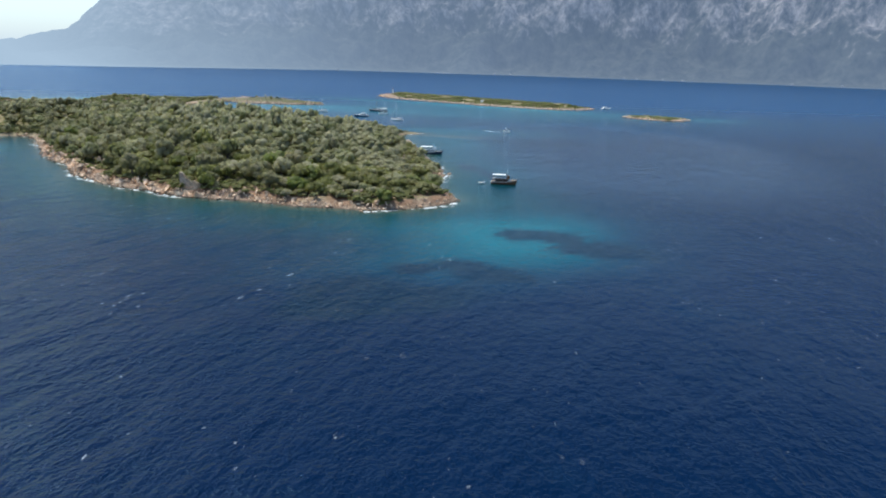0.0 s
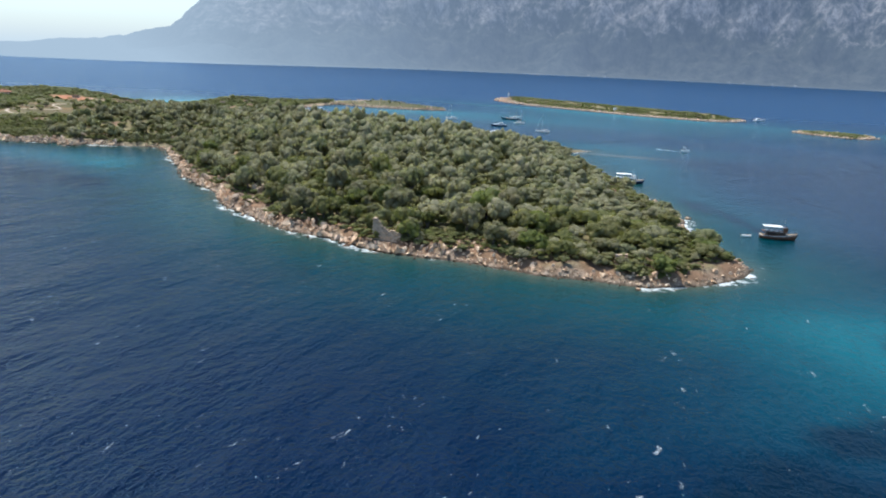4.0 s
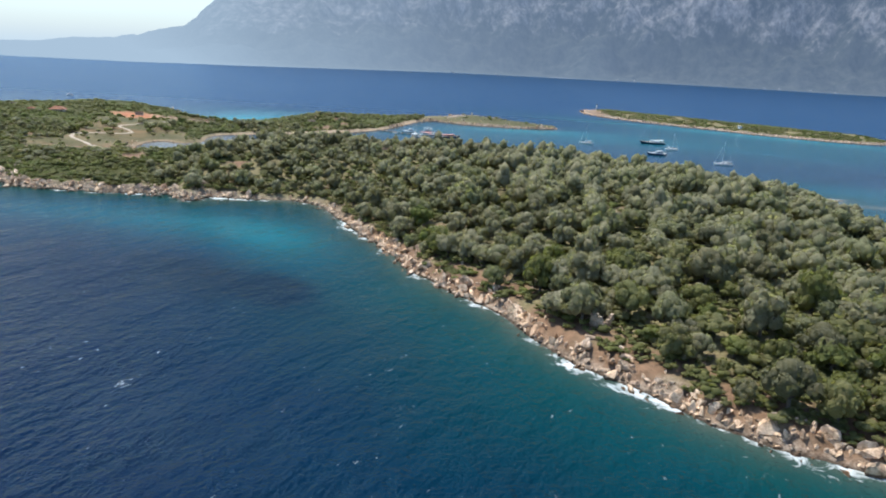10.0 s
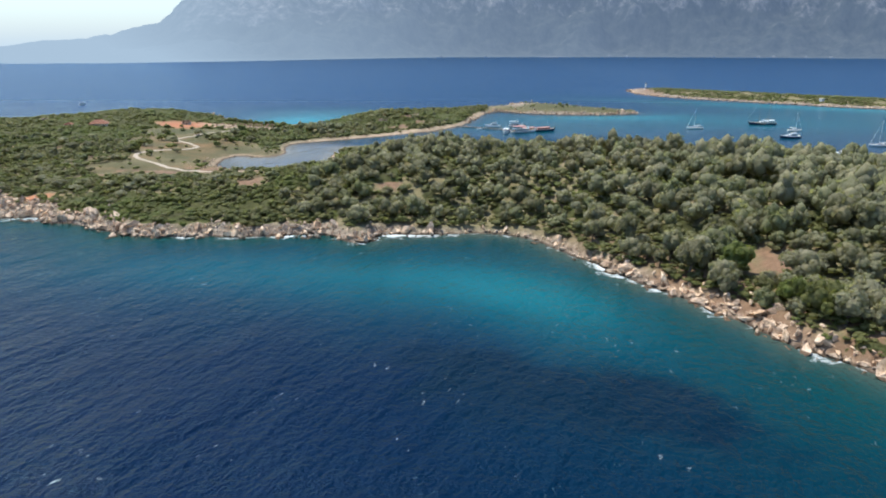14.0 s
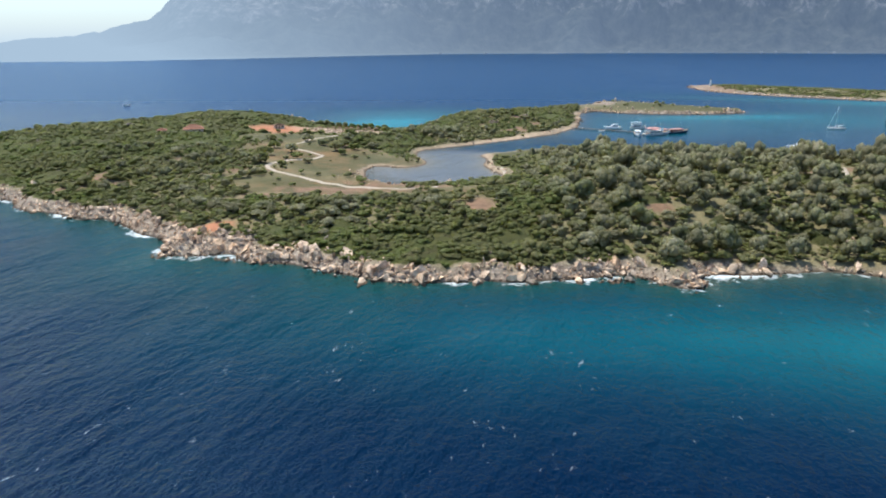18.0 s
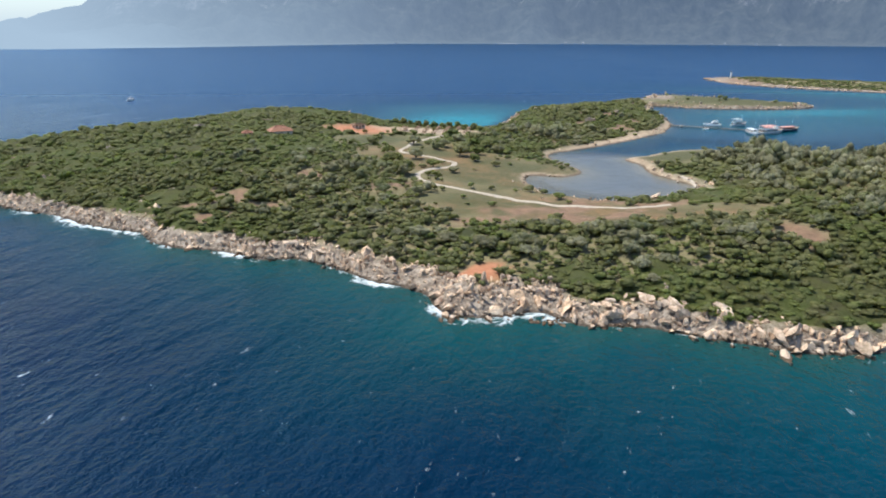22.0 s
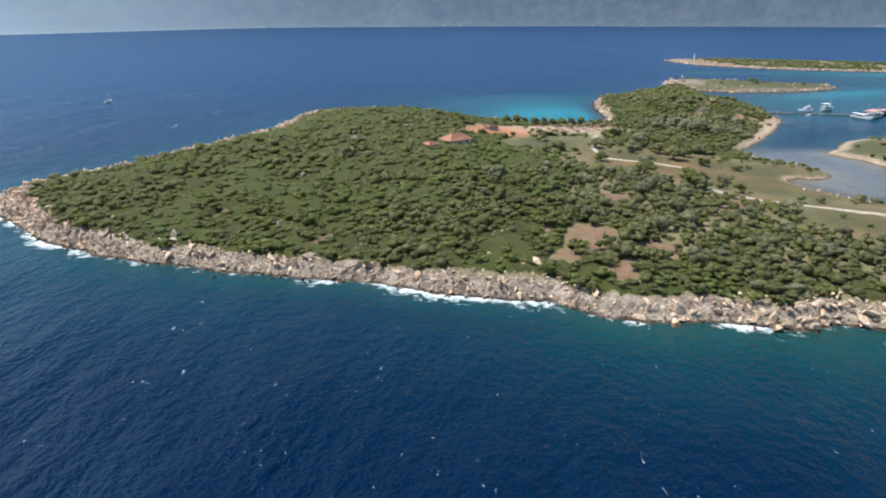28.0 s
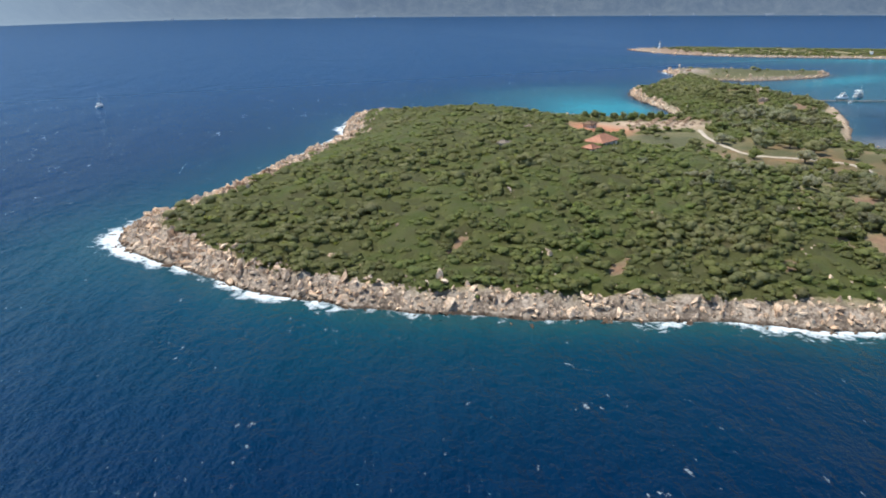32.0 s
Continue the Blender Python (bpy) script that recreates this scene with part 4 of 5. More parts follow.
for key, outline, ld, zz, gap, back, words in (("scrub_second_island", SECOND_ISLAND, land_2, z_2, 3.3, 9, "low green scrub over the long islet"), ("scrub_third_islet", THIRD_ISLET, land_3, z_3, 2.8, 6, "sparse low scrub on the tiny islet")):
    lo, hi = outline.min(0), outline.max(0)
    sx, sy = throw(lo[0], hi[0], lo[1], hi[1], gap, rg)
    ok = (ld(sx, sy) > back + 16 * bump_at(sx, sy, -80, 1170, 40, 60) + 5 * rg.uniform(-1, 1, len(sx))) & (fbm(sx / 12, sy / 12, 87) > 0.34)
    sx, sy = sx[ok], sy[ok]
    w = rg.uniform(5, 9, len(sx))
    v, fc, tt = scatter(BUSH, sx, sy, zz(sx, sy) - 0.3, w, w * 0.24, rg.uniform(0, 6.283, len(sx)), rg.integers(6, 10, len(sx)), rg.uniform(0.25, 0.6, len(sx)))
    tagged(new(key, mesh_np(key, v, fc, SCRUB, {"tint": tt}, True)), words, "shrubs", kind="stuff")

# ---- shore rocks ----
rg = np.random.default_rng(23)
ROCKS = [boulder_shape(rg, k < 3) for k in range(8)]
rx, ry = throw(-750, 12, 224, 960, 1.35, rg, 0.5)
rd = land(rx, ry)
ok = (rd > -2.5) & (rd < 17)
rx, ry, rd = rx[ok], ry[ok], rd[ok]
reach_in = rim_width(rx, ry) * (0.25 + 1.6 * fbm(rx / 13, ry / 13, 91))
ok = rg.uniform(0, 1, len(rx)) < rocky(rx, ry) ** 2 * np.clip(1.6 - np.maximum(rd, 0) / reach_in, 0.02, 1) * np.where(rd < 0, 0.30, 1.0) * np.where((ry > 838) & (rx > -258), 0.35, 1.0) * (1 - 0.97 * smooth(0.25, 0.6, bump_at(rx, ry, -482, 477, 5.5, 4.5, 30)))
rx, ry, rd = rx[ok], ry[ok], rd[ok]
for sx, sy, wide in ((-493, 459, 2.6), (-471, 454, 2.0), (-360, 437, 2.2), (-427, 435, 2.0)):
    rx = np.concatenate([rx, sx + rg.normal(0, wide, 16)])
    ry = np.concatenate([ry, sy + rg.normal(0, wide * 0.5, 16)])
for sx, sy in ((-636, 588), (-612, 571), (-586, 562), (-656, 606), (-597, 603), (-565, 580), (-629, 621), (-545, 566), (-608, 585), (-669, 619)):
    rx = np.concatenate([rx, sx + rg.normal(0, 3.2, 7)])
    ry = np.concatenate([ry, sy + rg.normal(0, 2.2, 7)])
rd = land(rx, ry)
R = len(rx)
rock_w = rg.uniform(0.42, 1.1, R) * np.where(rg.uniform(0, 1, R) < 0.17, 2.1, 1.0) * (0.65 + 0.7 * fbm(rx / 25, ry / 25, 93)) * (1 + 0.18 * smooth(-330, -180, rx) - 0.38 * smooth(-130, -70, rx)) * (1 - 0.15 * smooth(-470, -600, rx)) * np.where(rd > 16, 0.7, 1)
rock_w = np.where(rd < -2.5, rock_w * 1.15, rock_w)
rock_z = np.maximum(z_at(rx, ry), np.where(rd < -2.5, -0.2, -0.5)) + 0.10 * rock_w + 0.9 * smooth(0.52, 0.68, fbm(rx / 6, ry / 6, 94)) * smooth(0, 3, rd) + 0.8 * smooth(17, 20, rd)
rock_turn, rock_kind = rg.uniform(0, 6.283, R), rg.integers(0, 8, R)
shore = tagged(new("rocky_shore"), "jumbled pale limestone boulders along the waterline", "rocks", kind="structure")
front = np.abs(ry - np.interp(rx, [-740, -500, -250, -100, 0], [590, 462, 395, 265, 255])) + 8 / rock_w
pick = np.argsort(front)
ROCK_MESH = [mesh_np("boulder", v, fc, STONE) for v, fc in ROCKS]
for i in pick[:300]:
    ob = new("boulder", ROCK_MESH[rock_kind[i]])
    ob.parent = shore
    ob.matrix_basis = Matrix.LocRotScale((rx[i], ry[i], rock_z[i]), Euler((0, 0, rock_turn[i])), (rock_w[i] * 1.15,) * 3)
for x, y, w, turn in ((-119, 253.5, 2.3, -0.35), (-114.4, 252.5, 2.0, -0.5), (-124, 255.6, 1.8, 0.2), (-108.8, 251.5, 1.7, 0.1)):
    ob = new("boulder", ROCK_MESH[int(w * 10) % 8])
    ob.parent = shore
    ob.matrix_basis = Matrix.LocRotScale((x, y, 0.9), Euler((0, 0, turn)), (w * 1.2, w * 0.85, w * 0.85))
rest = pick[300:]
v, fc, tt = scatter(ROCKS, rx[rest], ry[rest], rock_z[rest], rock_w[rest], rock_w[rest] * rg.uniform(0.65, 1.35, len(rest)), rock_turn[rest], rock_kind[rest], rock_w[rest])
rubble = new("shore_rubble", mesh_np("shore_rubble", v, fc, STONE))
rubble.parent = shore
tagged(rubble, "broken limestone rubble along the coast", kind="stuff")
for key, outline, zz, words in (("rocks_second_island", SECOND_ISLAND, z_2, "pale rocks ringing the long islet"), ("rocks_third_islet", THIRD_ISLET, z_3, "pale rocks ringing the tiny islet")):
    p = np.concatenate([outline] * 5) + rg.normal(0, 2.4, (5 * len(outline), 2))
    w = rg.uniform(1.0, 2.6, len(p))
    v, fc, tt = scatter(ROCKS, p[:, 0], p[:, 1], np.maximum(zz(p[:, 0], p[:, 1]), -0.3), w, w * 0.8, rg.uniform(0, 6.283, len(p)), rg.integers(0, 8, len(p)), w)
    tagged(new(key, mesh_np(key, v, fc, STONE)), words, "rocks", kind="stuff")


# ---- things: helpers ----
def box(bm, c, size, bevel=0.0, taper=1.0, turn=0.0):
    """A bevelled block; taper narrows its top."""
    m = Matrix.Translation(c) @ Matrix.Rotation(turn, 4, "Z") @ Matrix.Diagonal((*size, 1))
    vs = bmesh.ops.create_cube(bm, size=1, matrix=Matrix())["verts"]
    for v in vs:
        if v.co.z > 0:
            v.co.x, v.co.y = v.co.x * taper, v.co.y * taper
    bmesh.ops.transform(bm, matrix=m, verts=vs)
    if bevel:
        edges = list({e for v in vs for e in v.link_edges})
        bmesh.ops.bevel(bm, geom=edges, offset=bevel, segments=1, affect="EDGES")
    return bm


def rod(bm, a, b, ra, rb=None, sides=8):
    a, b, rb = Vector(a), Vector(b), ra if rb is None else rb
    q = (b - a).to_track_quat("Z", "Y")
    rings = [[bm.verts.new(p + q @ Vector((w * math.cos(6.2832 * i / sides), w * math.sin(6.2832 * i / sides), 0))) for i in range(sides)] for p, w in ((a, ra), (b, rb))]
    for i in range(sides):
        bm.faces.new((rings[0][i], rings[0][(i + 1) % sides], rings[1][(i + 1) % sides], rings[1][i]))
    bm.faces.new(rings[0][::-1]), bm.faces.new(rings[1])
    return bm


def block(c, size, bevel=0.0, taper=1.0, turn=0.0):
    return box(bmesh.new(), c, size, bevel, taper, turn)


def pole(a, b, ra, rb=None, sides=8):
    return rod(bmesh.new(), a, b, ra, rb, sides)


def sections(rings, close=True, caps=True):
    """A skin over a row of rings of points."""
    bm = bmesh.new()
    vr = [[bm.verts.new(p) for p in r] for r in rings]
    for a, b in zip(vr, vr[1:]):
        n = len(a)
        for i in range(n if close else n - 1):
            bm.faces.new((a[i], a[(i + 1) % n], b[(i + 1) % n], b[i]))
    if caps:
        bm.faces.new(vr[0][::-1]), bm.faces.new(vr[-1])
    bmesh.ops.remove_doubles(bm, verts=bm.verts, dist=0.001)
    return bm


def beam_at(s, beam, full=0.82):
    """Half the beam at s, from 0 at the stern to 1 at the bow."""
    return beam / 2 * (full + (1 - full) * min(1, s / 0.35)) * (1 - max(0, (s - 0.5) / 0.5) ** 2.3 * 0.97)


def hull_bm(length, beam, side, sheer=0.6, rake=0.08, n=14):
    """Boat hull along +x, bow forwards, waterline at z 0."""
    rings = []
    for i in range(n + 1):
        s = i / n
        b, x = beam_at(s, beam), (s - 0.5) * length
        top = side + sheer * max(0, (s - 0.35) / 0.65) ** 2 + 0.12 * sheer * max(0, 0.3 - s)
        fx = rake * length * max(0, (s - 0.6) / 0.4) ** 2
        rings.append([(x + fx, b, top), (x + fx * 0.5, b * 0.96, top * 0.45), (x, b * 0.72, -0.1), (x, b * 0.1, -0.6), (x, -b * 0.1, -0.6), (x, -b * 0.72, -0.1), (x + fx * 0.5, -b * 0.96, top * 0.45), (x + fx, -b, top)])
    return sections(rings)


def deck_bm(length, beam, z, sheer, a=0.02, b=0.97, rake=0.08, thick=0.08, inset=0.96, n=12):
    rings = []
    for i in range(n + 1):
        s = a + (b - a) * i / n
        w, x = beam_at(s, beam) * inset, (s - 0.5) * length + rake * length * max(0, (s - 0.6) / 0.4) ** 2
        t = z + sheer * max(0, (s - 0.35) / 0.65) ** 2
        rings.append([(x, w, t), (x, w, t + thick), (x, -w, t + thick), (x, -w, t)])
    return sections(rings)


def rail(root, length, beam, z, sheer, mat, a=0.45, b=0.97, h=0.7, rake=0.08):
    """Guard rail round the foredeck: a top rope and stanchions."""
    bm = bmesh.new()
    for side in (1, -1):
        pts = []
        for i in range(6):
            s = a + (b - a) * i / 5
            p = Vector(((s - 0.5) * length + rake * length * max(0, (s - 0.6) / 0.4) ** 2, side * beam_at(s, beam) * 0.95, z + sheer * max(0, (s - 0.35) / 0.65) ** 2))
            pts.append(p)
            rod(bm, p, p + Vector((0, 0, h)), 0.03, sides=5)
        for p, q in zip(pts, pts[1:]):
            rod(bm, p + Vector((0, 0, h)), q + Vector((0, 0, h)), 0.025, sides=5)
    return part("guard_rail", bm, mat, root)


WHITE = plain("white_gelcoat", (0.80, 0.80, 0.78), 0.3, 0, 0.05)
CANVAS = plain("white_canvas", (0.78, 0.77, 0.73), 0.85, 0, 0.08)
CREAM = plain("cream_paint", (0.66, 0.60, 0.50), 0.55, 0, 0.1)
NAVY = plain("navy_hull_paint", (0.020, 0.032, 0.070), 0.25, 0, 0.1)
BROWN = plain("varnished_wood_hull", (0.16, 0.075, 0.035), 0.4, 0, 0.2)
TEAK = plain("teak_deck", (0.36, 0.24, 0.13), 0.7, 0, 0.15, 4)
CORAL = plain("faded_coral_canvas", (0.62, 0.22, 0.16), 0.85, 0, 0.15)
DARK = plain("tinted_window", (0.012, 0.015, 0.020), 0.12, 0, 0.05)
STEEL = plain("galvanised_steel", (0.55, 0.56, 0.57), 0.35, 0.9, 0.08)
TIMBER = plain("weathered_timber", (0.24, 0.19, 0.14), 0.85, 0, 0.2, 3)
THATCH = plain("dry_thatch", (0.23, 0.145, 0.085), 0.95, 0, 0.25, 5)
PINK = plain("sun_bleached_red_deck", (0.66, 0.33, 0.27), 0.8, 0, 0.2)
TILE = plain("terracotta_tiles", (0.43, 0.195, 0.115), 0.85, 0, 0.22, 2.2)
PLASTER = plain("lime_plaster", (0.62, 0.55, 0.46), 0.9, 0, 0.12)
GRAVEL = plain("pale_gravel", (0.47, 0.39, 0.30), 0.95, 0, 0.14, 0.8)
FOAM = plain("white_foam", (0.75, 0.80, 0.82), 0.8, 0, 0.15)
RUBBER = plain("black_rubber", (0.02, 0.02, 0.02), 0.8)


def at_sea(name, x, y, heading, label, category, group=""):
    """A boat's root at the waterline; heading in degrees, 0 along +x."""
    root = new(name)
    root.matrix_basis = pose(x, y, 0, 0, 0, heading)
    return tagged(root, label, category, group)


def tour_boat(x, y, heading, length, hull, awning, label, upper=True, house=WHITE):
    """Excursion boat: open main deck under a flat roof on posts, sun deck with an awning, wheelhouse forward."""
    r = at_sea("tour_boat", x, y, heading, label, "boat", "excursion boats")
    beam = length * 0.30
    part("hull", hull_bm(length, beam, 1.3, 1.1), hull, r, "", True)
    part("rubbing_strake", deck_bm(length, beam * 1.03, 1.22, 1.1, 0.0, 0.97, inset=1.0, thick=0.16), WHITE, r, "white rubbing strake")
    part("deck", deck_bm(length, beam, 1.32, 1.1), TEAK, r)
    part("saloon", block((-length * 0.06, 0, 2.05), (length * 0.52, beam * 0.74, 1.4), 0.08), house, r)
    for k in range(6):
        for side in (1, -1):
            part("window", block((-length * 0.28 + k * length * 0.085, side * beam * 0.372, 2.2), (length * 0.066, 0.06, 0.75), 0.02), DARK, r)
    part("sun_deck", deck_bm(length, beam, 2.85, 0.0, 0.05, 0.72, thick=0.14), house, r)
    wh = part("wheelhouse", block((length * 0.20, 0, 3.75 if upper else 2.4), (length * 0.12, beam * 0.42, 1.6), 0.08, 0.9), house, r)
    part("windscreen", block((length * 0.262, 0, 3.95 if upper else 2.6), (0.08, beam * 0.36, 0.6), 0.02), DARK, wh)
    for k in range(5):
        for side in (1, -1):
            xx = -length * 0.42 + k * length * 0.135
            part("post", pole((xx, side * beam * 0.40, 1.4), (xx, side * beam * 0.38, 4.9 if upper else 2.9), 0.05, sides=6), house, r)
    if upper:
        part("awning", deck_bm(length, beam, 4.85, 0.0, 0.06, 0.60, thick=0.10, inset=0.98), awning, r, "flat stretched awning")
        for k in range(7):
            part("deck_mat", block((-length * 0.38 + k * length * 0.075, (k % 2 - 0.5) * beam * 0.34, 3.06), (0.7, 1.9, 0.14), 0.04), CORAL if awning is CORAL else CANVAS, r)
    part("mast", pole((length * 0.16, 0, 4.5), (length * 0.14, 0, 8.2), 0.07, 0.04), STEEL, r)
    part("antenna_bar", block((length * 0.15, 0, 7.0), (0.10, 1.3, 0.08)), STEEL, r)
    part("bow_sprit", pole((length * 0.50, 0, 2.5), (length * 0.60, 0, 2.9), 0.10, 0.05), hull, r)
    part("stern_ladder", block((-length * 0.515, 0, 0.7), (0.10, 0.7, 1.6), 0.02), STEEL, r)
    rail(r, length, beam, 1.4, 1.1, STEEL, 0.62)
    for k in range(4):
        part("fender", pole((-length * 0.3 + k * length * 0.18, -beam * 0.5, 0.5), (-length * 0.3 + k * length * 0.18, -beam * 0.5, 1.2), 0.16), RUBBER, r)
    return r


def sailing_yacht(x, y, heading, length, label, canvas=CANVAS, name="sailing_yacht"):
    r = at_sea(name, x, y, heading, label, "sailboat", "yachts at anchor")
    beam = length * 0.29
    part("hull", hull_bm(length, beam, 1.05, 0.35, 0.05), WHITE, r, "", True)
    part("deck", deck_bm(length, beam, 1.05, 0.35, 0.03, 0.97, 0.05), CREAM, r)
    part("coachroof", block((length * 0.06, 0, 1.36), (length * 0.36, beam * 0.52, 0.55), 0.12, 0.85), WHITE, r)
    for side in (1, -1):
        part("window", block((length * 0.06, side * beam * 0.252, 1.38), (length * 0.26, 0.05, 0.2), 0.02), DARK, r)
    part("cockpit_well", block((-length * 0.28, 0, 1.13), (length * 0.20, beam * 0.46, 0.16), 0.03), TEAK, r)
    part("spray_hood", block((-length * 0.13, 0, 1.85), (length * 0.09, beam * 0.5, 0.6), 0.2, 0.7), canvas, r)
    part("bimini", block((-length * 0.28, 0, 2.7), (length * 0.18, beam * 0.6, 0.10), 0.04), canvas, r)
    for side in (1, -1):
        part("bimini_post", pole((-length * 0.28, side * beam * 0.3, 1.2), (-length * 0.28, side * beam * 0.28, 2.7), 0.03, sides=5), STEEL, r)
    top = length * 1.32
    mast = part("mast", pole((length * 0.08, 0, 1.3), (length * 0.07, 0, top), 0.13, 0.08), WHITE, r)
    part("spreader", block((length * 0.075, 0, top * 0.55), (0.10, beam * 0.6, 0.06)), STEEL, mast)
    part("boom", pole((length * 0.08, 0, 2.4), (-length * 0.30, 0, 2.5), 0.09), WHITE, r)
    part("furled_mainsail", pole((length * 0.07, 0, 2.62), (-length * 0.28, 0, 2.66), 0.17, 0.12), canvas, r, "furled sail along the boom")
    part("furled_jib", pole((length * 0.50, 0, 1.5), (length * 0.08, 0, top * 0.94), 0.12, 0.04), canvas, r)
    part("backstay", pole((-length * 0.48, 0, 1.2), (length * 0.07, 0, top), 0.02, sides=4), STEEL, r)
    rail(r, length, beam, 1.1, 0.35, STEEL, 0.05, 0.96, 0.6, 0.05)
    return r


def motor_yacht(x, y, heading, length, hull, label, group="motor boats at anchor"):
    """Flybridge motor yacht."""
    r = at_sea("motor_yacht", x, y, heading, label, "motorboat", group)
    beam = length * 0.29
    part("hull", hull_bm(length, beam, 1.25, 0.8, 0.10), hull, r, "", True)
    part("deck", deck_bm(length, beam, 1.25, 0.8, 0.02, 0.96, 0.10), WHITE, r)
    house = part("cabin", sections([[(length * a, beam * w, z0), (length * a2, beam * w * 0.9, z1), (length * a2, -beam * w * 0.9, z1), (length * a, -beam * w, z0)]
                                    for a, a2, w, z0, z1 in ((-0.30, -0.30, 0.38, 1.3, 2.9), (0.05, 0.02, 0.38, 1.3, 2.9), (0.26, 0.08, 0.30, 1.5, 2.7), (0.36, 0.20, 0.16, 1.7, 2.0))]), WHITE, r)
    for side in (1, -1):
        part("side_window", block((-length * 0.11, side * beam * 0.375, 2.2), (length * 0.30, 0.08, 0.6), 0.03), DARK, house)
    part("windscreen", block((length * 0.145, 0, 2.35), (length * 0.07, beam * 0.5, 0.5), 0.06, 0.7), DARK, house)
    fly = part("flybridge", block((-length * 0.12, 0, 3.15), (length * 0.34, beam * 0.66, 0.5), 0.1, 0.94), WHITE, r)
    part("flybridge_screen", block((length * 0.05, 0, 3.5), (0.1, beam * 0.5, 0.4), 0.03), DARK, fly)
    part("helm_seat", block((-length * 0.06, 0, 3.6), (0.6, beam * 0.4, 0.6), 0.08), CREAM, fly)
    arch = part("radar_arch", block((-length * 0.22, 0, 4.0), (0.5, beam * 0.6, 0.14), 0.04), WHITE, r)
    for side in (1, -1):
        part("arch_leg", pole((-length * 0.20, side * beam * 0.29, 3.2), (-length * 0.22, side * beam * 0.28, 4.0), 0.09, sides=6), WHITE, arch)
    part("antenna", pole((-length * 0.22, 0, 4.0), (-length * 0.23, 0, 6.2), 0.03, sides=5), STEEL, r)
    part("bathing_platform", block((-length * 0.53, 0, 0.45), (length * 0.08, beam * 0.7, 0.12), 0.03), TEAK, r)
    part("cockpit_sofa", block((-length * 0.44, 0, 1.55), (0.7, beam * 0.6, 0.5), 0.1), CREAM, r)
    rail(r, length, beam, 1.3, 0.8, STEEL, 0.5, 0.95, 0.6, 0.10)
    return r


def gulet(x, y, heading, length, label):
    """Two-masted wooden cruiser with a long white awning."""
    r = at_sea("gulet", x, y, heading, label, "sailboat", "yachts at anchor")
    beam = length * 0.25
    part("hull", hull_bm(length, beam, 1.4, 1.2, 0.10), NAVY, r, "", True)
    part("rubbing_strake", deck_bm(length, beam * 1.03, 1.36, 1.2, 0.0, 0.97, 0.10, inset=1.0, thick=0.2), WHITE, r, "white capping rail")
    part("deck", deck_bm(length, beam, 1.5, 1.2, rake=0.10), TEAK, r)
    part("deckhouse", block((-length * 0.05, 0, 2.1), (length * 0.38, beam * 0.56, 1.1), 0.1, 0.95), WHITE, r)
    for side in (1, -1):
        for k in range(4):
            part("window", block((-length * 0.18 + k * length * 0.085, side * beam * 0.278, 2.2), (length * 0.05, 0.06, 0.5), 0.02), DARK, r)
    part("awning", block((-length * 0.24, 0, 3.5), (length * 0.40, beam * 0.86, 0.1), 0.04), CANVAS, r)
    for k in range(3):
        for side in (1, -1):
            part("awning_post", pole((-length * (0.40 - 0.16 * k), side * beam * 0.4, 1.5), (-length * (0.40 - 0.16 * k), side * beam * 0.4, 3.5), 0.04, sides=5), STEEL, r)
    for xx, hh in ((0.16, 0.95), (-0.20, 0.78)):
        part("mast", pole((length * xx, 0, 1.5), (length * xx, 0, length * hh), 0.15, 0.08), BROWN, r)
        part("boom", pole((length * xx, 0, 3.9), (length * (xx - 0.24), 0, 4.1), 0.12), CANVAS, r, "boom with a furled sail")
    part("bowsprit", pole((length * 0.5, 0, 2.7), (length * 0.68, 0, 3.3), 0.14, 0.06), BROWN, r)
    part("forestay", pole((length * 0.67, 0, 3.3), (length * 0.16, 0, length * 0.93), 0.03, sides=4), STEEL, r)
    return r


def dinghy(x, y, heading, length, label, hull=WHITE):
    r = at_sea("dinghy", x, y, heading, label, "small boat", "small boats")
    part("hull", hull_bm(length, length * 0.38, 0.55, 0.25, 0.06, 8), hull, r, "", True)
    part("floor", deck_bm(length, length * 0.38, 0.5, 0.25, 0.05, 0.93, 0.06, 0.05, 0.8, 8), CREAM, r)
    for s in (-0.2, 0.08):
        part("thwart", block((s * length, 0, 0.68), (0.25, length * 0.30, 0.06), 0.01), TEAK, r)
    part("outboard", block((-length * 0.53, 0, 0.75), (0.3, 0.35, 0.75), 0.06, 0.8), RUBBER, r)
    return r


# ---- boats ----
tour_boat(27, 303, -6, 12.5, BROWN, CANVAS, "dark wooden excursion boat with white awnings moored off the point", True, BROWN)
dinghy(16, 304, -6, 3.6, "white dinghy tied behind the dark excursion boat")
tour_boat(-9, 411, -4, 15.0, NAVY, CANVAS, "dark-hulled excursion boat under a long white roof by the cove", True, WHITE)
tour_boat(-280, 722, 262, 15.0, WHITE, CANVAS, "white excursion boat with its bow away from the jetty head", False)
tour_boat(-267, 724, 20, 19.0, WHITE, PINK, "white excursion boat with a pink awning moored at the jetty")
tour_boat(-264, 731, 200, 17.0, CREAM, CORAL, "cream excursion boat with faded red sun deck at the jetty", False, PINK)
tour_boat(-250, 733, 17, 16.0, NAVY, CANVAS, "dark-hulled excursion boat moored outermost beside the jetty", False, PINK)
motor_yacht(-289, 757, 185, 12.0, WHITE, "white cabin cruiser behind the jetty")
tour_boat(-271, 757, 10, 11.0, WHITE, CANVAS, "small white excursion boat behind the jetty")
dinghy(-300, 743, 30, 5.5, "white open boat beside the jetty")
dinghy(-311, 757, 80, 4.0, "small white rowing boat near the jetty's foot")
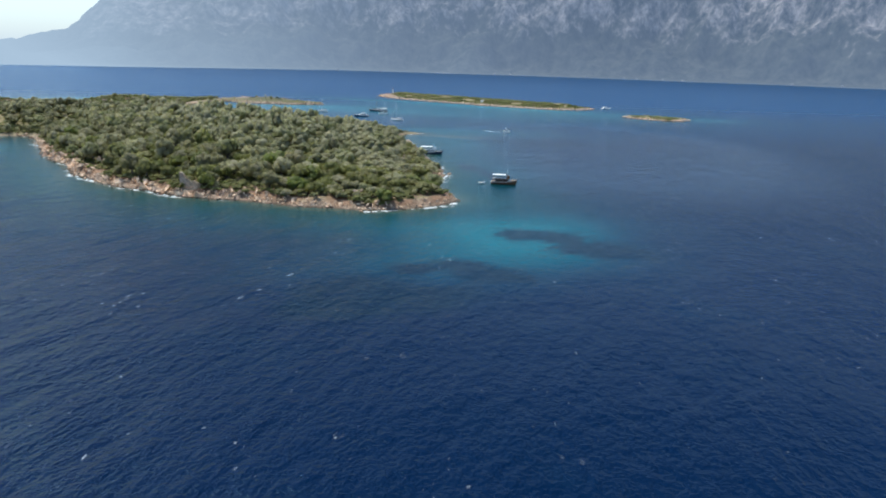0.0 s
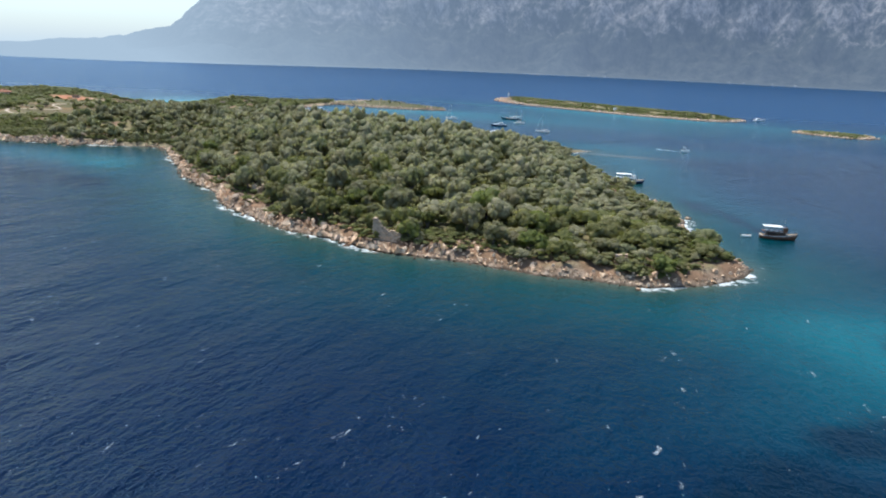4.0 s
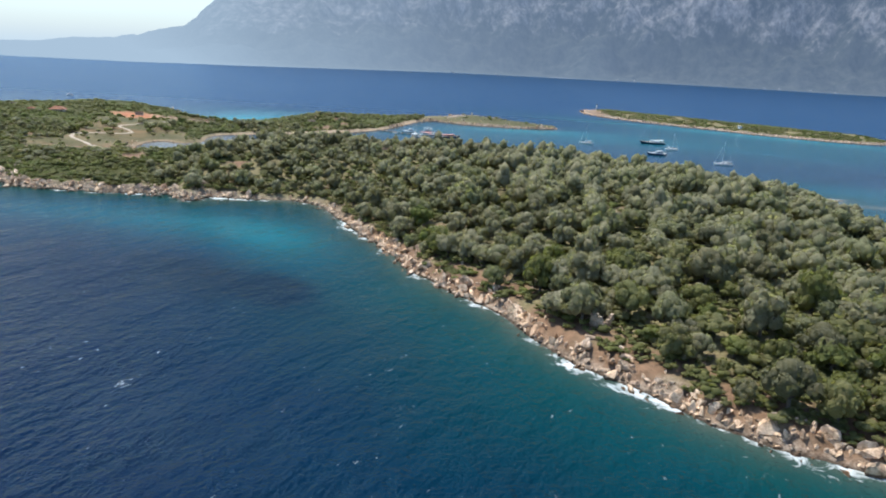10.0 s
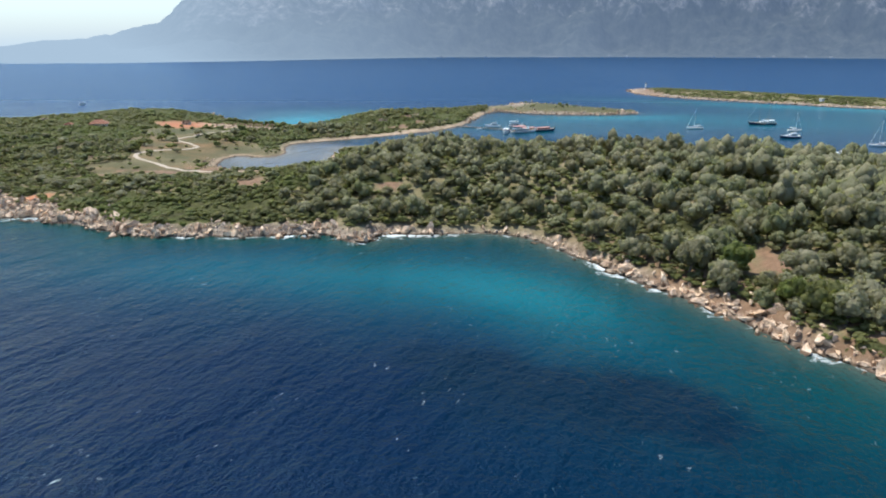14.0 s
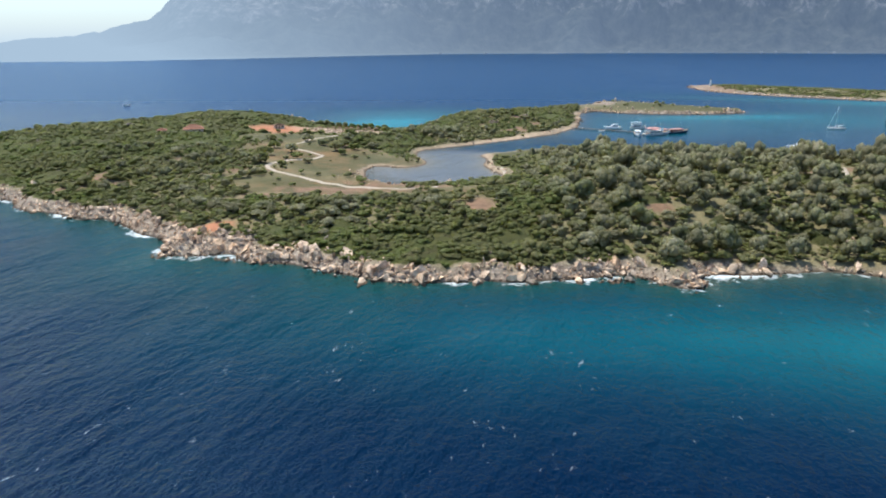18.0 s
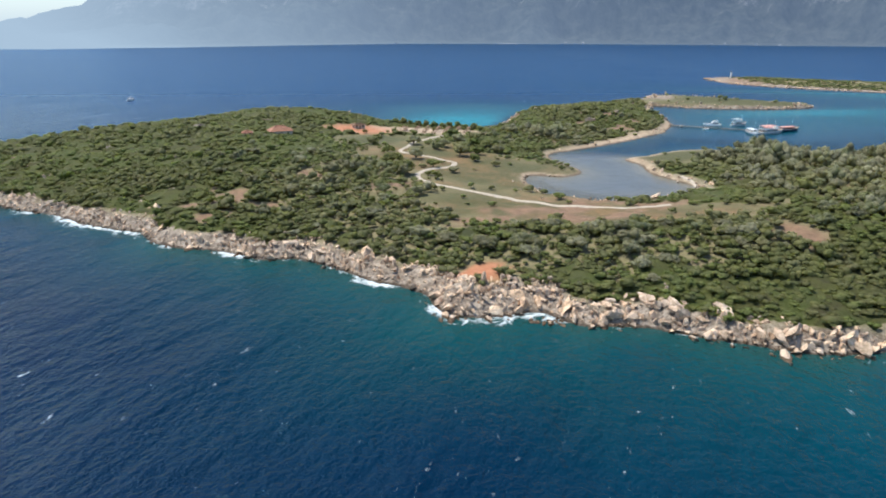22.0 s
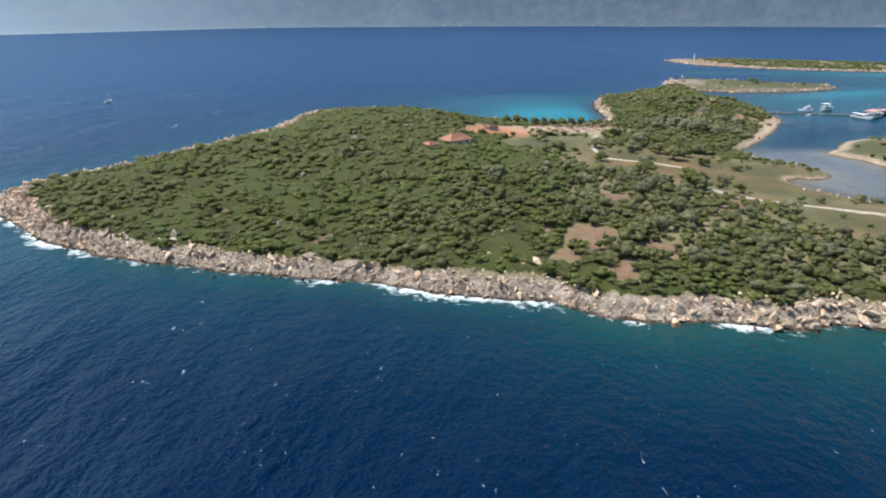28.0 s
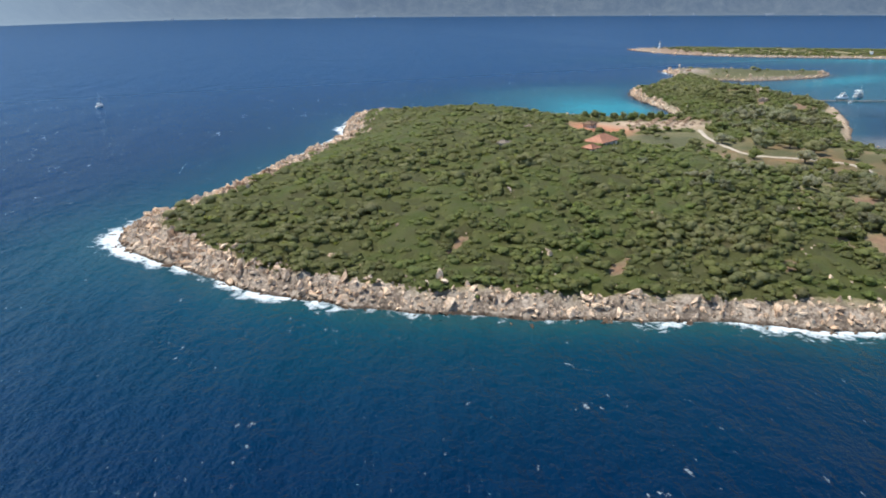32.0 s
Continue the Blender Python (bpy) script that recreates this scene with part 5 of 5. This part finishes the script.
gulet(-66, 781, 182, 21.0, "dark-hulled two-masted wooden cruiser with a white awning at anchor")
motor_yacht(-80, 700, 188, 14.5, NAVY, "navy-hulled motor yacht with a white superstructure at anchor")
motor_yacht(-84, 624, 190, 17.5, WHITE, "large white flybridge motor yacht at anchor")
sailing_yacht(-59, 740, 10, 11.0, "white sloop with furled sails near the dark cruisers")
sailing_yacht(-40, 662, 175, 13.0, "white sailing yacht with a tall bare mast at anchor")
sailing_yacht(-130, 752, 175, 12.0, "white sloop at anchor over pale shallows")
motor_yacht(-201, 664, 178, 11.5, WHITE, "white motor boat anchored close to the olive shore")
motor_yacht(258, 950, 10, 15.0, WHITE, "white motor boat off the end of the long islet")
sailing_yacht(-741, 948, 60, 7.0, "small white sailboat far out on open water")
speed = motor_yacht(62, 566, -24, 5.5, WHITE, "small white speedboat running across the bay", "boats under way")
WAKE = bmesh.new()
for k in range(14):
    u, w = k / 13, 0.25 + 0.6 * k / 13
    WAKE.verts.new((-3.5 - 18 * u, w + 0.15 * math.sin(k * 2.1), 0.06)), WAKE.verts.new((-3.5 - 18 * u, -w + 0.15 * math.sin(k * 1.7), 0.06))
WAKE.verts.ensure_lookup_table()
for k in range(13):
    WAKE.faces.new((WAKE.verts[2 * k], WAKE.verts[2 * k + 1], WAKE.verts[2 * k + 3], WAKE.verts[2 * k + 2]))
wake = tagged(new("wake", bm_mesh("wake", WAKE, FOAM)), "narrow white wake behind the speedboat", "wake", kind="stuff")
wake.matrix_basis = pose(62, 566, 0, 0, 0, -24)


# ---- jetty ----
def jetty(a, b, width):
    a, b = Vector((*a, 0)), Vector((*b, 0))
    n, ang = (b - a).length, math.atan2(b.y - a.y, b.x - a.x)
    r = tagged(new("jetty"), "long narrow weathered timber jetty on posts", "jetty")
    r.matrix_basis = Matrix.Translation(a) @ Matrix.Rotation(ang, 4, "Z")
    for side in (1, -1):
        part("beam", block((n / 2, side * width * 0.4, 0.72), (n, 0.2, 0.25), 0.02), TIMBER, r)
    plank = bm_mesh("plank", block((0, 0, 0), (0.5, width, 0.08), 0.015), TIMBER)
    for k in range(int(n / 0.56)):
        ob = new("plank", plank)
        ob.parent = r
        ob.matrix_basis = pose(0.28 + k * 0.56, 0, 0.89 + 0.01 * math.sin(k * 7.0), 0, 0, math.sin(k * 3.0))
    for k in range(9):
        for side in (1, -1):
            part("pile", pole((k * n / 8.2 + 0.3, side * width * 0.42, -1.5), (k * n / 8.2 + 0.3, side * width * 0.42, 1.25), 0.14, 0.12), TIMBER, r)
    return r


jetty((-321, 760), (-275, 733), 2.2)


# ---- path, beach and buildings ----
def track(name, line, width, label):
    """A worn gravel path laid on the ground."""
    d = np.gradient(line, axis=0)
    d /= np.linalg.norm(d, axis=1)[:, None] + 1e-9
    side = np.stack([-d[:, 1], d[:, 0]], 1)
    w = width * (0.8 + 0.5 * fbm(line[:, 0] / 5, line[:, 1] / 5, 95))[:, None]
    rows = [line + side * w * k for k in (-0.5, -0.25, 0, 0.25, 0.5)]
    v = np.concatenate([np.column_stack([p, z_at(p[:, 0], p[:, 1]) + h]) for p, h in zip(rows, (-0.05, 0.26, 0.30, 0.26, -0.05))])
    ob = new(name, mesh_np(name, v, grid_faces(len(line), 5), GRAVEL, None, True))
    return tagged(ob, label, "path", kind="structure")


track("footpath", PATH, 2.5, "pale trodden gravel path across the meadow")
track("footpath_grove", PATH_3, 2.0, "short pale path through a clearing in the grove")
track("footpath_spit", PATH_4, 1.6, "short pale path behind the lagoon shore")
track("footpath_beach", PATH_2, 2.2, "pale gravel path to the beach")


def hip_house(x, y, turn, lx, ly, wall, rise, label, name="house", cover=TILE):
    """Low plastered house under a tiled hip roof with overhanging eaves."""
    z = float(z_at(x, y)) - 0.2
    r = tagged(new(name), label, "building")
    r.matrix_basis = pose(x, y, z, 0, 0, turn)
    part("wall", block((0, 0, wall / 2), (lx, ly, wall), 0.03), PLASTER, r)
    ex, ey, k = lx / 2 + 0.7, ly / 2 + 0.7, max(0.2, lx / 2 - ly / 2)
    roof = part("roof", sections([[(-ex, -ey, wall - 0.1), (ex, -ey, wall - 0.1), (ex, ey, wall - 0.1), (-ex, ey, wall - 0.1)], [(-ex, -ey, wall + 0.1), (ex, -ey, wall + 0.1), (ex, ey, wall + 0.1), (-ex, ey, wall + 0.1)],
                                  [(-k, -0.06, wall + rise), (k, -0.06, wall + rise), (k, 0.06, wall + rise), (-k, 0.06, wall + rise)]]), cover, r)
    rows = bmesh.new()
    for i in range(1, 7):
        u = i / 7
        box(rows, (0, -ey * (1 - u), wall + 0.13 + rise * u), (2 * (ex + (k - ex) * u), 0.12, 0.08), 0.02)
        box(rows, (0, ey * (1 - u), wall + 0.13 + rise * u), (2 * (ex + (k - ex) * u), 0.12, 0.08), 0.02)
    part("tile_courses", rows, cover, roof)
    part("ridge_tiles", pole((-k, 0, wall + rise + 0.05), (k, 0, wall + rise + 0.05), 0.16), cover, roof)
    part("door", block((0, -ly / 2 - 0.02, 1.0), (1.0, 0.08, 2.0), 0.02), TIMBER, r)
    for s in (-0.3, 0.3):
        w = part("window", block((s * lx, -ly / 2 - 0.02, 1.5), (1.0, 0.06, 1.0), 0.02), DARK, r)
        part("frame", block((s * lx, -ly / 2 - 0.05, 0.95), (1.2, 0.14, 0.08), 0.02), TIMBER, w)
    return r


hip_house(-562, 667, 20, 11.0, 7.0, 2.6, 2.4, "low house with an orange terracotta hip roof among scrub")
hip_house(-576, 655, 15, 4.2, 3.4, 2.2, 1.2, "small hut with a terracotta roof in the scrub", "hut")
hip_house(-603, 671, 40, 3.6, 3.0, 2.2, 0.8, "small pale stone hut half hidden by bushes", "hut", TIMBER)
hip_house(-525, 722, 25, 6.5, 4.0, 2.4, 0.9, "beach kiosk under a low thatched roof on bare earth", "kiosk", THATCH)


def thatched_parasol(x, y):
    r = tagged(new("parasol"), "thatched beach parasol on a wooden post in the sand", "parasol", "parasols on the beach")
    r.matrix_basis = pose(x, y, float(z_at(x, y)), 0, 0, 0)
    part("post", pole((0, 0, -0.3), (0, 0, 2.4), 0.07), TIMBER, r)
    part("canopy", pole((0, 0, 2.0), (0, 0, 2.9), 1.6, 0.1, 10), THATCH, r)
    return r


def lounger(x, y, turn):
    r = tagged(new("sun_lounger"), "wooden sun lounger with a straw-coloured mattress on the sand", "lounger", "loungers on the beach")
    r.matrix_basis = pose(x, y, float(z_at(x, y)), 0, 0, turn)
    part("frame", block((0, 0, 0.3), (1.9, 0.65, 0.08), 0.02), TIMBER, r)
    part("mattress", block((-0.3, 0, 0.40), (1.25, 0.6, 0.12), 0.04), THATCH, r)
    back = block((0, 0, 0), (0.75, 0.6, 0.12), 0.04)
    bmesh.ops.transform(back, matrix=pose(0.62, 0, 0.58, 0, -30, 0), verts=back.verts)
    part("backrest", back, THATCH, r)
    for a, b in ((-0.8, -0.25), (-0.8, 0.25), (0.8, -0.25), (0.8, 0.25)):
        part("leg", block((a, b, 0.10), (0.07, 0.07, 0.4)), TIMBER, r)
    return r


bed = lounger(-500, 724, 70)
first = thatched_parasol(-498, 725)
for row in range(4):
    for k in range(7):
        x, y = -500 + k * 6.2 + row * 0.8, 711 + row * 5.2 + 0.35 * k
        if row + k:
            copy_thing(bed, pose(x, y, float(z_at(x, y)), 0, 0, 70 + 3 * math.sin(k * 5 + row)))
        copy_thing(bed, pose(x + 1.3, y + 0.1, float(z_at(x + 1.3, y)), 0, 0, 72 + 3 * math.sin(k + row)))
        if k % 2 == row % 2:
            copy_thing(first, pose(x + 2.6, y + 1.0, float(z_at(x + 2.6, y + 1.0)), 0, 0, 40 * k))


def single_tree(x, y, w, h, k, label, group, green=True):
    ob = new("evergreen_tree" if green else "olive_tree", TRUNKS[k % 3])
    ob.matrix_basis = Matrix.LocRotScale((x, y, float(z_at(x, y)) - 0.1), Euler((0, 0, k * 1.3)), (w, w, h))
    c = new("crown", (CROWNS_G if green else CROWNS)[k % 5])
    c.parent = ob
    return tagged(ob, label, "tree", group)


for k in range(11):
    single_tree(-503 + k * 4.9, 755 - 1.9 * k + 0.8 * math.sin(k * 4), 4.2 + 0.8 * math.sin(k * 2.7), 5.0 + 0.7 * math.sin(k * 1.9), k, "dark green shade tree on the beach", "shade trees along the beach")
for k, (x, y, w, h) in enumerate(((-494, 670, 6, 6.2), (-472, 642, 7, 7), (-466, 630, 4.5, 4.5), (-494, 630, 6.5, 6), (-487, 612, 5, 4.6), (-505, 614, 7.5, 6.5), (-432, 574, 4, 3.6), (-420, 557, 5, 3.0), (-500, 591, 8, 7),
                                  (-479, 601, 4, 3.5), (-507, 642, 5.5, 5.5), (-458, 620, 3.5, 3), (-482, 657, 6, 5), (-515, 666, 6, 5), (-445, 553, 4, 3.2), (-478, 665, 5.5, 5.5), (-470, 655, 6, 6), (-462, 648, 5.5, 5), (-470, 673, 6.5, 6.5), (-461, 683, 6, 6.5), (-456, 664, 6.5, 6), (-452, 652, 5, 5), (-471, 692, 6, 6.5), (-462, 671, 5, 5.5))):
    single_tree(x, y, w * 1.2, h * 0.9, k, "lone dark tree standing in the dry meadow", "trees in the meadow", k % 3 > 0)


# ---- ruins ----
def masonry_wall(root, a, b, tops, thick, rg2, course=0.55):
    """Courses of squared blocks from a to b; tops gives the broken top along its length."""
    a, b = Vector((*a, 0)), Vector((*b, 0))
    n, ang = (b - a).length, math.atan2(b.y - a.y, b.x - a.x)
    shapes = [bm_mesh("stone_block", block((0, 0, 0), (w, thick, course * 0.88), 0.06), MASONRY) for w in (0.8, 1.05, 1.35)]
    wide, c = (0.8, 1.05, 1.35), 0
    while c * course < max(tops):
        u = -0.3 * (c % 2)
        while u < n - 0.3:
            k = rg2.randrange(3)
            mid = u + wide[k] / 2
            if c * course < np.interp(mid / n, np.linspace(0, 1, len(tops)), tops) + rg2.uniform(-0.3, 0.3):
                ob = new("stone_block", shapes[k])
                ob.parent = root
                p = a + (b - a) * (mid / n)
                ob.matrix_basis = Matrix.LocRotScale((p.x, p.y, (c + 0.5) * course), Euler((rg2.uniform(-0.02, 0.02), 0, ang + rg2.uniform(-0.03, 0.03))), (0.97, 1 + rg2.uniform(-0.1, 0.1), 1))
            u += wide[k]
        c += 1


rr = random.Random(5)
tower = tagged(new("ruined_tower"), "broken corner of an ancient grey masonry tower on the shore rocks", "ruin")
tower.matrix_basis = pose(-116, 256.5, float(z_at(-116, 258)) - 0.6, 0, 0, -24)
masonry_wall(tower, (-4.2, 0), (5.2, 0), [6.9, 6.6, 3.9, 3.5, 3.3, 3.2, 3.4], 0.9, rr)
masonry_wall(tower, (5.2, 0.6), (5.2, 6.0), [2.8, 4.6, 5.0, 3.2], 0.9, rr)
masonry_wall(tower, (-4.2, 0.6), (-4.2, 4.6), [5.6, 4.0, 2.0], 0.9, rr)
for x, y, turn, w, tops, words in ((-180, 313, -40, 4.0, [3.6, 3.2, 1.6], "low broken masonry wall at the edge of the olive trees"), (-288, 457, 15, 5.0, [2.2, 2.6, 1.4], "pale ruined wall standing among olive trees"),
                                   (-269, 521, 30, 7.0, [3.0, 2.4, 2.6], "roofless pale stone ruin in the grove"), (-353, 769, 20, 7.0, [2.2, 3.0, 1.2], "pinkish ruined wall on the wooded peninsula"),
                                   (-377, 747, -15, 6.0, [1.6, 2.4, 1.6], "low crumbling wall on the wooded peninsula"), (-42, 245, -10, 3.0, [3.4, 2.6], "short stub of an ancient wall by the shore"),
                                   (-574, 700, 20, 5.0, [1.5, 2.0, 1.2], "low rubble wall in the scrub")):
    ruin = tagged(new("ruined_wall"), words, "ruin")
    ruin.matrix_basis = pose(x, y, float(z_at(x, y)) - 0.3, 0, 0, turn)
    masonry_wall(ruin, (-w / 2, 0), (w / 2, 0), tops, 0.8, rr)
    masonry_wall(ruin, (w / 2, 0.5), (w / 2, w * 0.6), tops[::-1], 0.8, rr)


# ---- lighthouse on the long islet ----
light = tagged(new("lighthouse"), "small white lighthouse tower on the rocky tip of the islet", "lighthouse")
light.matrix_basis = pose(-66, 1172, float(z_2(-66, 1172)) - 0.4, 0, 0, 0)
part("base", block((0, 0, 0.7), (3.4, 3.4, 1.4), 0.1), PLASTER, light)
part("tower", pole((0, 0, 1.3), (0, 0, 8.0), 1.15, 0.85, 14), WHITE, light)
gallery = part("gallery", pole((0, 0, 7.9), (0, 0, 8.2), 1.35, 1.35, 14), WHITE, light)
part("lantern", pole((0, 0, 8.2), (0, 0, 9.5), 0.7, 0.7, 10), DARK, gallery)
part("cap", pole((0, 0, 9.5), (0, 0, 10.2), 0.85, 0.1, 10), STEEL, gallery)
part("door", block((0, -1.12, 2.3), (0.8, 0.14, 1.8), 0.02), TIMBER, light)
hut = tagged(new("hut"), "tiny white hut above the islet's beach", "building")
hut.matrix_basis = pose(76, 974, float(z_2(76, 974)) - 0.2, 0, 0, 30)
part("wall", block((0, 0, 1.6), (4.0, 3.2, 3.2), 0.04), WHITE, hut)
part("roof", block((0, 0, 3.4), (4.6, 3.8, 0.4), 0.1, 0.9), PLASTER, hut)



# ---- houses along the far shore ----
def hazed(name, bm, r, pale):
    """A piece of a far house in the mountain's material, with the same painted haze."""
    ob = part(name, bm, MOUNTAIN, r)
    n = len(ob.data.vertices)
    for key, value in (("haze_mix", 0.62), ("cliff", pale)):
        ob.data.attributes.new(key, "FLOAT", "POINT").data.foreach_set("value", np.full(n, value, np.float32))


def coast_house(x, y, z, turn, k):
    r = tagged(new("house"), "pale house on the far coast, dulled by haze", "house", "houses on the far coast")
    r.matrix_basis = pose(x, y, z, 0, 0, turn)
    w, d, h = 9 + 2 * (k % 3), 8, 4 + (k % 2)
    hazed("wall", block((0, 0, h / 2 - 1), (w, d, h + 2), 0.1), r, 4.0)
    hazed("roof", sections([[(-w / 2 - 1, -d / 2 - 1, h), (w / 2 + 1, -d / 2 - 1, h), (w / 2 + 1, d / 2 + 1, h), (-w / 2 - 1, d / 2 + 1, h)], [(-w / 2 + 3, -0.2, h + 3.5), (w / 2 - 3, -0.2, h + 3.5), (w / 2 - 3, 0.2, h + 3.5), (-w / 2 + 3, 0.2, h + 3.5)]]), r, 3.0)
    for s in (-0.25, 0.25):
        hazed("window", block((s * w, -d / 2 - 0.05, h * 0.5), (2.0, 0.3, 2.2), 0.05), r, 0.0)
    return r


rr = random.Random(9)
for k in range(16):
    j, i = rr.randint(2, 5), int(np.interp(rr.choice((-1, 1, 1)) * rr.uniform(2, 12) - 24 + 20 * (k % 3 - 1), [-90, 68], [619, 0]))
    coast_house(mx[j, i], my[j, i], mz[j, i], rr.uniform(-30, 30), k)
